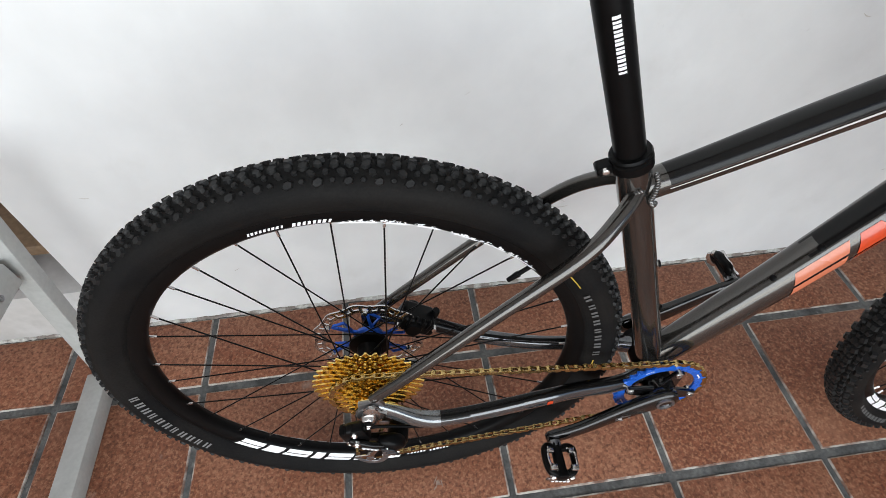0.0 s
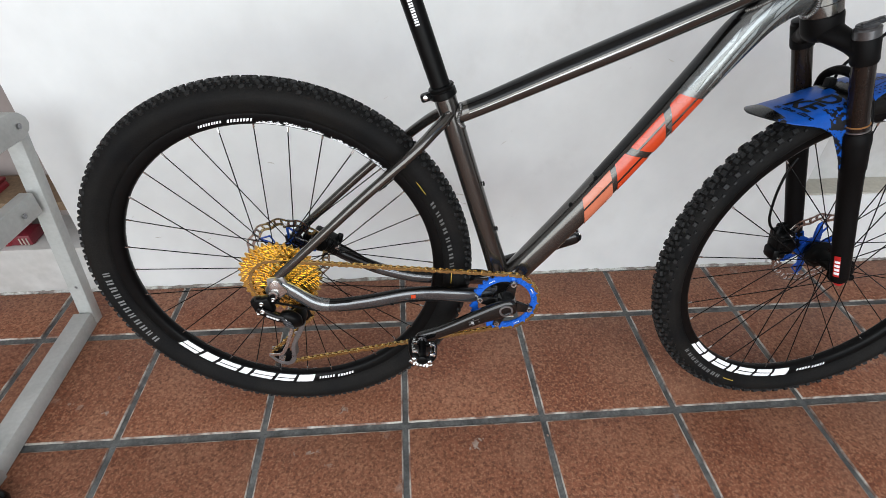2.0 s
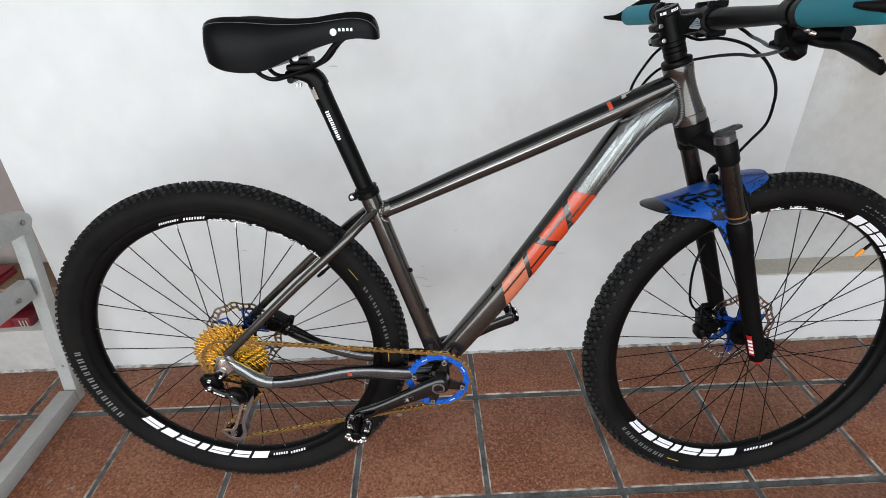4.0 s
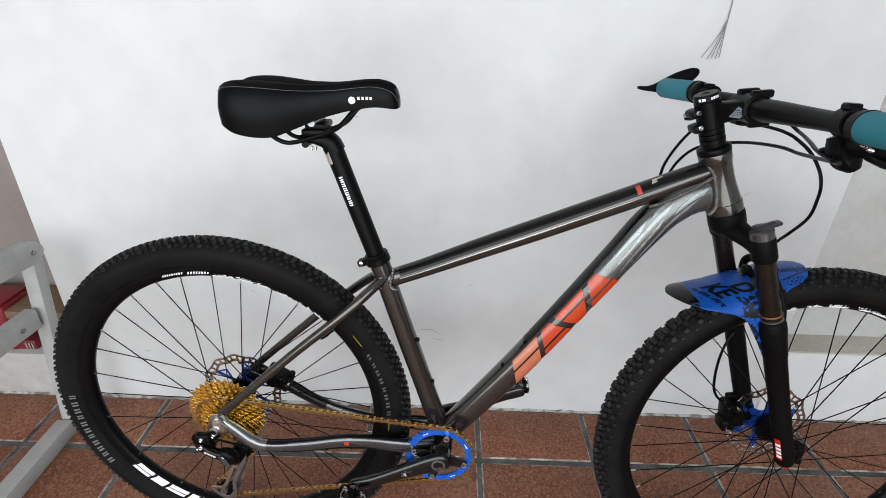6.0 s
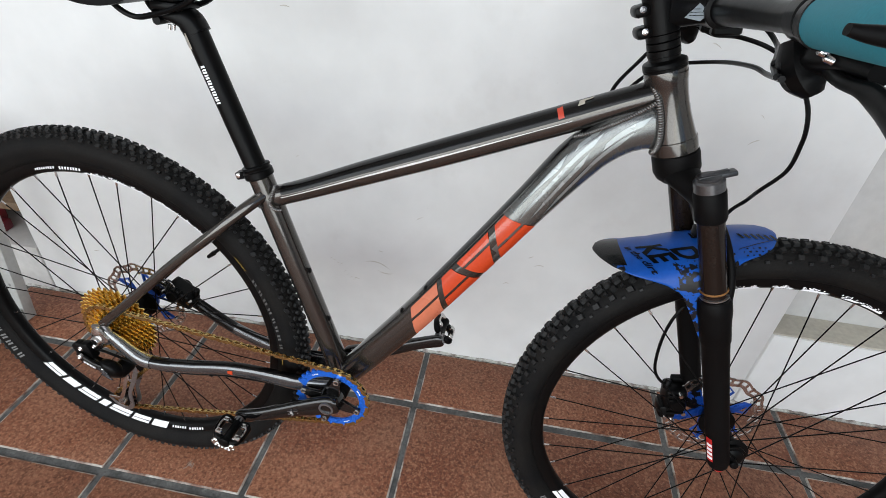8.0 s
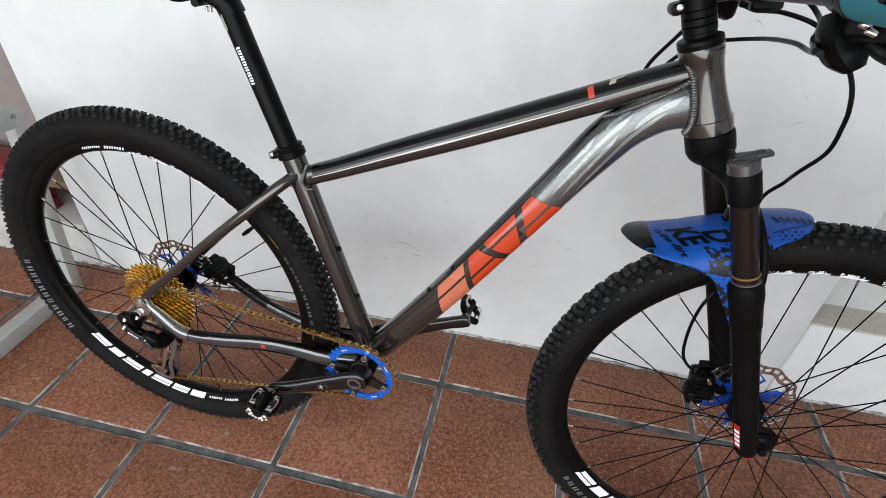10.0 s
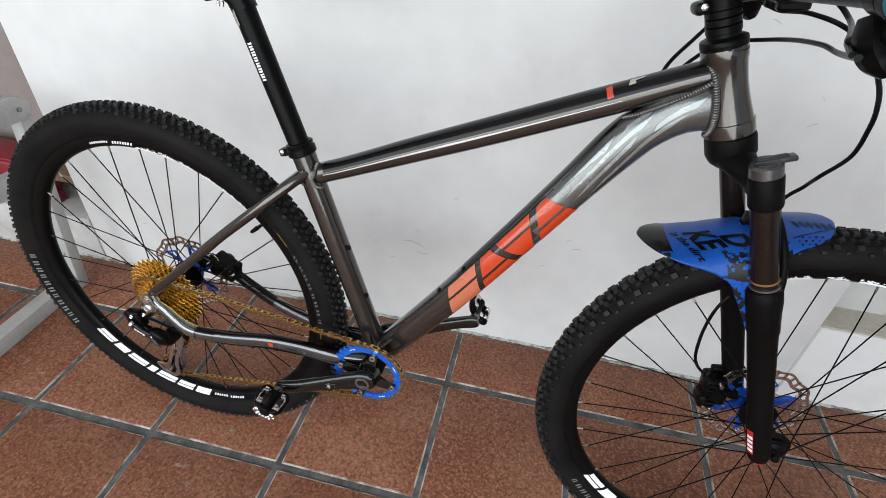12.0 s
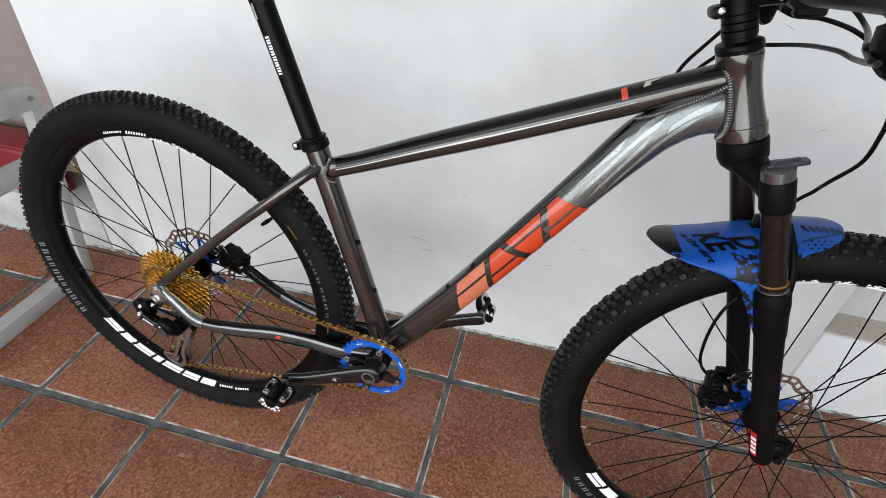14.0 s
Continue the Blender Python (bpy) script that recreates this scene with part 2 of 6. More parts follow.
def part(name, bm, mats, parent=None, label="", m=None, smooth=38):
    """Links a bmesh, or a pair of vertices and faces, as one mesh object under a thing or a part."""
    me = bpy.data.meshes.new(name)
    if isinstance(bm, tuple):
        me.from_pydata(bm[0], [], bm[1])
        me.update()
    else:
        bmesh.ops.recalc_face_normals(bm, faces=bm.faces[:])
        bm.to_mesh(me)
        bm.free()
    finish(me, mats, smooth)
    ob = new(name, me)
    if parent is not None:
        ob.parent = parent
    if m is not None:
        ob.matrix_basis = m
    if label:
        ob["label"] = label
    return ob


def B():
    return bmesh.new()


def spline(rows, per=6):
    """Catmull-Rom through rows of numbers."""
    p = np.array(rows, float)
    q = np.vstack([2 * p[0] - p[1], p, 2 * p[-1] - p[-2]])
    out = []
    for i in range(len(p) - 1):
        a, b, c, d = q[i : i + 4]
        for k in range(per):
            t = k / per
            out.append(0.5 * (2 * b + (c - a) * t + (2 * a - 5 * b + 4 * c - d) * t * t + (3 * b - a - 3 * c + d) * t**3))
    out.append(p[-1])
    return np.array(out)


def sweep(bm, rows, seg=14, up=(0, 1, 0), power=2.0, caps=True):
    """A tube through rows of x, y, z, a, b: half sizes across (in the plane square to up) and along up. Returns its frames."""
    rows = np.array(rows, float)
    pts = [V(r[:3]) for r in rows]
    up, rings, frames = V(up), [], []
    for i, c in enumerate(pts):
        t = (pts[min(i + 1, len(pts) - 1)] - pts[max(i - 1, 0)]).normalized()
        n = t.cross(up).normalized()
        b = n.cross(t)
        frames.append((c, n, b, rows[i][3], rows[i][4]))
        ring = []
        for k in range(seg):
            f = 2 * math.pi * k / seg
            cx, sx = math.cos(f), math.sin(f)
            cx = math.copysign(abs(cx) ** (2 / power), cx)
            sx = math.copysign(abs(sx) ** (2 / power), sx)
            ring.append(bm.verts.new(c + n * (rows[i][3] * cx) + b * (rows[i][4] * sx)))
        rings.append(ring)
    for r0, r1 in zip(rings, rings[1:]):
        for k in range(seg):
            bm.faces.new((r0[k], r0[(k + 1) % seg], r1[(k + 1) % seg], r1[k]))
    if caps:
        bm.faces.new(rings[0])
        bm.faces.new(rings[-1])
    return frames


def rod(bm, a, b, r, r2=None, seg=12):
    a, b = V(a), V(b)
    d = (b - a).normalized()
    up = (0, 1, 0) if abs(d.y) < 0.8 else (0, 0, 1)
    r2 = r if r2 is None else r2
    return sweep(bm, [(*a, r, r), (*b, r2, r2)], seg, up)


def hose(bm, rows, r=0.0025, per=8, seg=8, up=(0.25, 1, 0.15)):
    sweep(bm, [(*p, r, r) for p in spline(rows, per)], seg, up)


def lathe(bm, prof, o, ax, seg=32, close=False):
    """Rings of (radius, way along ax) about the axis through o."""
    o, ax = V(o), V(ax).normalized()
    u = ax.orthogonal().normalized()
    w = ax.cross(u)
    rings = []
    for r, h in prof:
        rings.append([bm.verts.new(o + ax * h + (u * math.cos(2 * math.pi * k / seg) + w * math.sin(2 * math.pi * k / seg)) * r) for k in range(seg)])
    pairs = list(zip(rings, rings[1:])) + ([(rings[-1], rings[0])] if close else [])
    for r0, r1 in pairs:
        for k in range(seg):
            bm.faces.new((r0[k], r0[(k + 1) % seg], r1[(k + 1) % seg], r1[k]))
    if not close:
        bm.faces.new(rings[0])
        bm.faces.new(rings[-1])


def box(bm, c, s, m=None, bevel=0.0015, seg=1):
    """A box with centre c and full sizes s, turned by the pose m, with eased edges."""
    got = bmesh.ops.create_cube(bm, size=1.0, matrix=(m or Matrix()) @ Matrix.Translation(c) @ Matrix.Diagonal((*s, 1)))
    if bevel:
        vs = got["verts"]
        es = list({e for v in vs for e in v.link_edges})
        bmesh.ops.bevel(bm, geom=es, offset=bevel, segments=seg, affect="EDGES", profile=0.5)


def prism(bm, poly, o, ux, uy, thick, bevel=0.0):
    """A flat outline in the plane of ux and uy, made thick about that plane."""
    o, ux, uy = V(o), V(ux).normalized(), V(uy).normalized()
    n = ux.cross(uy) * (thick / 2)
    lo = [bm.verts.new(o + ux * x + uy * y - n) for x, y in poly]
    hi = [bm.verts.new(o + ux * x + uy * y + n) for x, y in poly]
    k = len(poly)
    fs = [bm.faces.new(lo[::-1]), bm.faces.new(hi)]
    for i in range(k):
        fs.append(bm.faces.new((lo[i], lo[(i + 1) % k], hi[(i + 1) % k], hi[i])))
    if bevel:
        es = list({e for f in fs[:2] for e in f.edges})
        bmesh.ops.bevel(bm, geom=es, offset=bevel, segments=2, affect="EDGES", profile=0.5)


def ring_plate(bm, inner, outer, o, ax, thick):
    """A flat ring between two outlines of equal count, given as radii by angle."""
    o, ax = V(o), V(ax).normalized()
    k = len(outer)
    cols = []
    for i in range(k):
        f = 2 * math.pi * i / k
        d = V((math.cos(f), 0, math.sin(f)))
        cols.append([bm.verts.new(o + d * r + ax * h) for r, h in ((inner[i], -thick / 2), (outer[i], -thick / 2), (outer[i], thick / 2), (inner[i], thick / 2))])
    for i in range(k):
        a, b = cols[i], cols[(i + 1) % k]
        for j in range(4):
            bm.faces.new((a[j], a[(j + 1) % 4], b[(j + 1) % 4], b[j]))


def arc_patch(bm, cx, cz, y, r0, r1, a0, a1, slant=0.0, n=4, dy=0.0):
    """A patch of a ring in the plane of the wheel, on the side facing -y; dy leans it with the radius."""
    rows = []
    for i in range(n + 1):
        t = i / n
        for r, s in ((r0, 0.0), (r1, slant)):
            f = radians(a0 + (a1 - a0) * t + s)
            rows.append(bm.verts.new((cx + r * math.cos(f), y + (dy if r == r1 else 0), cz + r * math.sin(f))))
    for i in range(n):
        bm.faces.new((rows[2 * i], rows[2 * i + 1], rows[2 * i + 3], rows[2 * i + 2]))


def ring_patch(bm, cx, cz, side, rings, n=3):
    """One mark on a wheel: rings of (radius, y, first angle, last angle), joined into a strip."""
    rows = []
    n = max(n, int(abs(rings[0][3] - rings[0][2]) / 3))
    for r, y, a0, a1 in rings:
        rows.append([bm.verts.new((cx + r * math.cos(radians(a0 + (a1 - a0) * i / n)), side * y, cz + r * math.sin(radians(a0 + (a1 - a0) * i / n)))) for i in range(n + 1)])
    for p, q in zip(rows, rows[1:]):
        for i in range(n):
            bm.faces.new((p[i], p[i + 1], q[i + 1], q[i]))


# ---- the large structure ----
WALL_Y, PIER_L, PIER_R = 0.484, -0.82, 1.105


def slab(name, lo, hi, material, label, category, bevel=0.004):
    bm = B()
    c = [(a + b) / 2 for a, b in zip(lo, hi)]
    box(bm, c, [b - a for a, b in zip(lo, hi)], bevel=bevel, seg=2)
    return tagged(part(name, bm, material, smooth=30), label, category, kind="structure")


pier = slab("wall_north", (PIER_L, WALL_Y, -0.02), (PIER_R, WALL_Y + 0.30, 2.75), PLASTER, "white painted plaster wall pier with faint smudges and scratches", "wall", 0.008)
slab("wall_north_1", (PIER_R - 0.1, WALL_Y + 0.082, 0.15), (3.60, WALL_Y + 0.26, 2.74), STAINED, "recessed plaster wall panel with brown damp stains", "wall")
slab("wall_north_2", (PIER_R + 0.001, WALL_Y - 0.001, -0.02), (3.60, WALL_Y + 0.20, 0.238), PLASTER, "low white plastered wall below the recessed panel", "wall", 0.008)
slab("window_sill_1", (PIER_R + 0.002, WALL_Y + 0.004, 0.2365), (3.59, WALL_Y + 0.19, 0.2425), SILL_CEMENT, "beige unpainted cement ledge of the recess", "ledge", 0.002)
# recess back: its shade is painted in with the dark plaster
slab("wall_north_3", (-3.2, WALL_Y + 0.16, 0.05), (PIER_L + 0.1, WALL_Y + 0.29, 2.74), SHADE_PLASTER, "pinkish plaster at the back of the recess, shade in its colour", "wall")
# plinth in the greyer plaster that carries its shade and dust
slab("wall_north_4", (-3.2, WALL_Y - 0.001, -0.02), (PIER_L - 0.001, WALL_Y + 0.22, 0.145), SHADED_DUSTY, "low dusty white plinth under the recess, shade in its colour", "wall", 0.0015)
slab("shelf_board", (-3.15, WALL_Y + 0.015, 0.252), (PIER_L - 0.003, WALL_Y + 0.158, 0.277), BROWN_WOOD, "dusty brown wooden shelf board in the wall recess", "shelf", 0.002)
slab("wall_west", (-3.35, -2.4, -0.02), (-3.2, WALL_Y + 0.3, 2.75), PLASTER, "white plaster side wall of the porch", "wall")
slab("wall_east", (3.60, -2.4, -0.02), (3.75, WALL_Y + 0.3, 2.75), PLASTER, "white plaster side wall of the porch", "wall")
slab("ceiling", (-3.35, -2.2, 2.75), (3.75, WALL_Y + 0.3, 2.88), PLASTER, "white porch ceiling", "ceiling")
floor = slab("floor", (-3.3, -2.4, -0.12), (3.7, WALL_Y + 0.28, -0.0035), GROUT, "porch floor of red terracotta tiles with grey cement joints", "floor", 0)
bm = B()
bmesh.ops.create_grid(bm, x_segments=2, y_segments=2, size=60, matrix=Matrix.Translation((0, -20, -0.14)))
tagged(part("ground", bm, EARTH), "plain grey concrete yard in front of the porch", "ground", kind="structure")


def wall_foot():
    """Crumbs of cement along the foot of the wall."""
    bm = B()
    rnd = random.Random(4)
    x, rows = -1.6, []
    while x < 3.5:
        rows.append((x, rnd.uniform(0.0005, 0.0045), rnd.uniform(0.001, 0.0055)))
        x += rnd.uniform(0.005, 0.018)
    cols = []
    for x, d, h in rows:
        cols.append([bm.verts.new(p) for p in ((x, WALL_Y - d - 0.004, -0.002), (x, WALL_Y - d, h * 0.7), (x, WALL_Y + 0.001, h))])
    for a, b in zip(cols, cols[1:]):
        for j in range(2):
            bm.faces.new((a[j], a[j + 1], b[j + 1], b[j]))
    tagged(part("trim", bm, CEMENT, smooth=20), "rough crumbling cement edge along the foot of the wall", "trim", kind="structure")


wall_foot()

# ---- the bicycle ----
# Its own space: x ahead, y to its left, z up, the rear tyre's foot at the origin.
RR, LEAN, TURN, PITCH = 0.353, 0.0730, -0.0460, -0.0043
LEANED = Matrix.Rotation(TURN, 4, "Z") @ Matrix.Rotation(PITCH, 4, "Y") @ Matrix.Rotation(-LEAN, 4, "X")
HUB_R = V((0, 0, RR))
HUB_F = V((1.054, 0, 0.346))
bicycle = new("bicycle")
bicycle.matrix_world = Matrix.Translation(V((-0.2143, 0.1243, 0.3515)) - LEANED.to_3x3() @ HUB_R) @ LEANED
tagged(bicycle, "dark grey hardtail mountain bike with orange decals leaning against the wall", "bicycle")
STEER_O, STEER_AX = V((0.852, 0, 0.787)), V((-0.036, 0, 0.097)).normalized()
TURNED = Matrix.Translation(STEER_O) @ Matrix.Rotation(0.090, 4, STEER_AX) @ Matrix.Translation(-STEER_O)
STEER = Matrix.Translation((-0.003, 0, 0.004)) @ TURNED
COCKPIT = Matrix.Translation((-0.0075, 0, 0.007)) @ TURNED
BB = V((0.4137, 0, 0.3005))


def split_paint(ob, test):
    """Gives the faces that pass the test the second paint."""
    for f in ob.data.polygons:
        if test(f):
            f.material_index = 1


def strip_decal(bm, frames, s0, s1, corners, lift=0.0008, n=5):
    """A slanted four-sided patch laid on the -y side of a swept tube. Corners: (way along 0..1 of the stretch, height -1..1)."""
    def place(s, v):
        x = (s0 + (s1 - s0) * s) * (len(frames) - 1)
        i = min(int(x), len(frames) - 2)
        k = x - i
        c = frames[i][0].lerp(frames[i + 1][0], k)
        nn = frames[i][1].lerp(frames[i + 1][1], k).normalized()
        bb = frames[i][2].lerp(frames[i + 1][2], k).normalized()
        a = frames[i][3] * (1 - k) + frames[i + 1][3] * k + lift
        b = frames[i][4] * (1 - k) + frames[i + 1][4] * k + lift
        return c + nn * (a * v) - bb * (b * (max(0.0, 1 - abs(v) ** DT_POWER)) ** (1 / DT_POWER))

    (ax, av), (bx, bv), (cx, cv), (dx, dv) = corners
    grid = []
    for i in range(n + 1):
        u = i / n
        row = []
        for j in range(n + 1):
            w = j / n
            s = (ax * (1 - u) + bx * u) * (1 - w) + (dx * (1 - u) + cx * u) * w
            v = (av * (1 - u) + bv * u) * (1 - w) + (dv * (1 - u) + cv * u) * w
            row.append(bm.verts.new(place(s, v)))
        grid.append(row)
    for i in range(n):
        for j in range(n):
            bm.faces.new((grid[i][j], grid[i + 1][j], grid[i + 1][j + 1], grid[i][j + 1]))


DT_POWER = 2.3
# head tube
bm = B()
hd = V((0.3757, 0, -0.9268))
lathe(bm, [(0.0205, 0.0), (0.0230, 0.0008), (0.0233, 0.0020), (0.0233, 0.0125), (0.0226, 0.0145), (0.0216, 0.028), (0.0214, 0.040), (0.0222, 0.055), (0.0238, 0.069), (0.0254, 0.0805), (0.0266, 0.0815), (0.0268, 0.0830), (0.0268, 0.0965), (0.0245, 0.0985)], (0.8080, 0, 0.8855), hd, 44)
head = part("head_tube", bm, GUN, bicycle, "tapered gunmetal head tube")
# down tube
bm = B()
dt_rows = spline([(0.421, 0, 0.313, 0.0225, 0.021), (0.482, 0, 0.394, 0.024, 0.0225), (0.549, 0, 0.486, 0.0245, 0.024), (0.621, 0, 0.593, 0.0245, 0.0255), (0.6885, 0, 0.696, 0.0250, 0.0265), (0.733, 0, 0.763, 0.0275, 0.026), (0.759, 0, 0.792, 0.0265, 0.0245), (0.789, 0, 0.814, 0.0275, 0.022), (0.824, 0, 0.825, 0.029, 0.018)], 8)
dt_frames = sweep(bm, dt_rows, 36, power=DT_POWER)
down = part("down_tube", bm, [GUN, SILVERGREY, BLACKPAINT], bicycle, "gunmetal down tube with orange decals, its upper reflection painted silver grey")
# upper back faces black; silver further up is a painted bright reflection
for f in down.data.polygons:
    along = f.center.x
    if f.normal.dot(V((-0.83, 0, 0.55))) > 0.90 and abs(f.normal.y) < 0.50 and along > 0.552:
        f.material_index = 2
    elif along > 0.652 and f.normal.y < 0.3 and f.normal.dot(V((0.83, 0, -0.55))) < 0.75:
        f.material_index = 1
# orange marks on the down tube: plain slanted blocks, salmon at the lower end, each cut by a thin slit
HI, LO = 0.74, -0.84
for paint, corners, slit in (
    (SALMON, [(0.257, HI), (0.3215, HI), (0.290, LO), (0.220, LO)], 0.16),
    (ORANGE, [(0.333, HI), (0.355, HI), (0.372, LO), (0.3005, LO)], -0.22),
    (ORANGE, [(0.3675, HI), (0.435, HI), (0.403, LO), (0.3835, LO)], 0.30),
    (ORANGE, [(0.449, HI), (0.470, HI), (0.487, LO), (0.416, LO)], -0.22),
):
    (ax, _), (bx, _), (cx, _), (dx, _) = corners
    for hi, lo in ((HI, slit + 0.07), (slit - 0.07, LO)):
        p, q = (HI - hi) / (HI - LO), (HI - lo) / (HI - LO)
        bm = B()
        strip_decal(bm, dt_frames, 0.0, 1.0, [(ax + (dx - ax) * p, hi), (bx + (cx - bx) * p, hi), (bx + (cx - bx) * q, lo), (ax + (dx - ax) * q, lo)], n=8)
        part("decal", bm, paint, down, "glossy orange block mark" if paint is ORANGE else "salmon block mark")
# pale silver shards on the upper half: streaks of reflection painted on
for corners in (
    [(0.478, 0.60), (0.500, 0.62), (0.640, 0.66), (0.600, 0.44)],
    [(0.482, 0.10), (0.512, 0.25), (0.790, 0.56), (0.730, 0.30)],
    [(0.490, -0.30), (0.530, -0.12), (0.700, 0.16), (0.650, -0.10)],
    [(0.510, -0.62), (0.550, -0.45), (0.900, 0.06), (0.820, -0.24)],
    [(0.750, -0.10), (0.775, 0.12), (0.950, 0.50), (0.915, 0.18)],
    [(0.660, 0.55), (0.685, 0.70), (0.800, 0.76), (0.765, 0.60)],
):
    bm = B()
    strip_decal(bm, dt_frames, 0.0, 1.0, corners, lift=0.0006, n=8)
    part("decal", bm, PALESTREAK, down, "pale silver painted reflection streak")
for s in (0.235, 0.30):
    bm = B()
    i = int(s * (len(dt_frames) - 1))
    c, n, b, a, h = dt_frames[i]
    p = c + n * (a * 0.90) - b * (h * 0.40)
    lathe(bm, [(0.0045, 0), (0.0045, 0.0022), (0.003, 0.003)], p - n * 0.0008, n - b * 0.5, 10)
    part("bottle_bolt", bm, PLASTIC, down)
# top tube
bm = B()
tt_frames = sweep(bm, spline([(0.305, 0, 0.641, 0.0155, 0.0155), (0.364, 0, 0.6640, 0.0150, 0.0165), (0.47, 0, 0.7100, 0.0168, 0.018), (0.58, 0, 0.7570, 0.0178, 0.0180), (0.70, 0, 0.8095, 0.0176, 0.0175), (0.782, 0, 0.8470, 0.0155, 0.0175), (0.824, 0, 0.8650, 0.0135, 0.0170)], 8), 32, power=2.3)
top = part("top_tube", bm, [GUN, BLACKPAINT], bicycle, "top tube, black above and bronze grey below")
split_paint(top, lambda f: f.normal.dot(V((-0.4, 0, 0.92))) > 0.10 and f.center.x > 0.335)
DT_POWER = 2.3
bm = B()
strip_decal(bm, tt_frames, 0.10, 0.42, [(0.0, 0.07), (1.0, 0.10), (1.0, -0.05), (0.0, 0.0)], lift=0.0006, n=16)
strip_decal(bm, tt_frames, 0.42, 0.70, [(0.0, 0.10), (1.0, 0.03), (1.0, 0.01), (0.0, -0.05)], lift=0.0006, n=16)
part("decal", bm, STRIPE, top, "thin pale pinstripe")
bm = B()
strip_decal(bm, tt_frames, 0.676, 0.6885, [(0.15, 0.93), (1.0, 0.96), (0.95, 0.36), (0.10, 0.33)], n=4)
part("decal", bm, REDORANGE, top, "red orange band")
bm = B()
strip_decal(bm, tt_frames, 0.716, 0.752, [(0.15, 0.985), (1.0, 0.99), (0.86, 0.955), (0.42, 0.93)], n=4)
strip_decal(bm, tt_frames, 0.716, 0.752, [(0.15, 0.985), (0.42, 0.93), (0.40, 0.80), (0.0, 0.78)], n=4)
part("decal", bm, STICKER, top, "small pale mark")
# seat tube
bm = B()
sweep(bm, spline([(0.418, 0, 0.300, 0.0195, 0.021), (0.386, 0, 0.402, 0.0185, 0.0185), (0.352, 0, 0.508, 0.0182, 0.0182), (0.312, 0, 0.634, 0.0178, 0.0178), (0.2985, 0, 0.676, 0.0178, 0.0178)], 6), 28)
seat_tube = part("seat_tube", bm, GUN, bicycle, "gunmetal seat tube")
for z in (0.43, 0.52):
    bm = B()
    x = 0.418 - (z - 0.30) * 0.318 + 0.0185
    lathe(bm, [(0.0045, 0), (0.0045, 0.002), (0.003, 0.0028)], (x - 0.0005, -0.004, z + 0.006), (0.95, -0.1, 0.3), 10)
    part("bottle_bolt", bm, PLASTIC, seat_tube)
# bottom bracket shell
bm = B()
lathe(bm, [(0.0215, -0.037), (0.0225, -0.035), (0.0225, 0.035), (0.0215, 0.037)], BB, (0, 1, 0), 28)
lathe(bm, [(0.0205, -0.046), (0.0205, -0.037)], BB, (0, 1, 0), 28)
lathe(bm, [(0.0205, 0.037), (0.0205, 0.046)], BB, (0, 1, 0), 28)
part("bottom_bracket", bm, MATTE, bicycle, "black bottom bracket shell")


def stay_rows(side):
    s = -side
    return (
        spline([(0.310, s * -0.008, 0.652, 0.0085, 0.0085), (0.286, s * -0.032, 0.634, 0.0088, 0.009), (0.245, s * -0.052, 0.598, 0.0085, 0.0088), (0.160, s * -0.061, 0.5235, 0.0080, 0.008), (0.060, s * -0.067, 0.4295, 0.0078, 0.0078), (0.010, s * -0.069, 0.382, 0.0085, 0.006)], 7),
        spline([(0.400, s * -0.026, 0.306, 0.014, 0.012), (0.350, s * -0.044, 0.315, 0.0150, 0.010), (0.285, s * -0.056, 0.330, 0.0130, 0.0095), (0.235, s * -0.066, 0.337, 0.0120, 0.0095), (0.165, s * -0.071, 0.327, 0.0115, 0.0098), (0.100, s * -0.074, 0.321, 0.0110, 0.0098), (0.065, s * -0.074, 0.328, 0.0112, 0.009), (0.030, s * -0.072, 0.353, 0.0108, 0.007), (0.004, s * -0.071, 0.372, 0.0085, 0.005)], 7),
    )


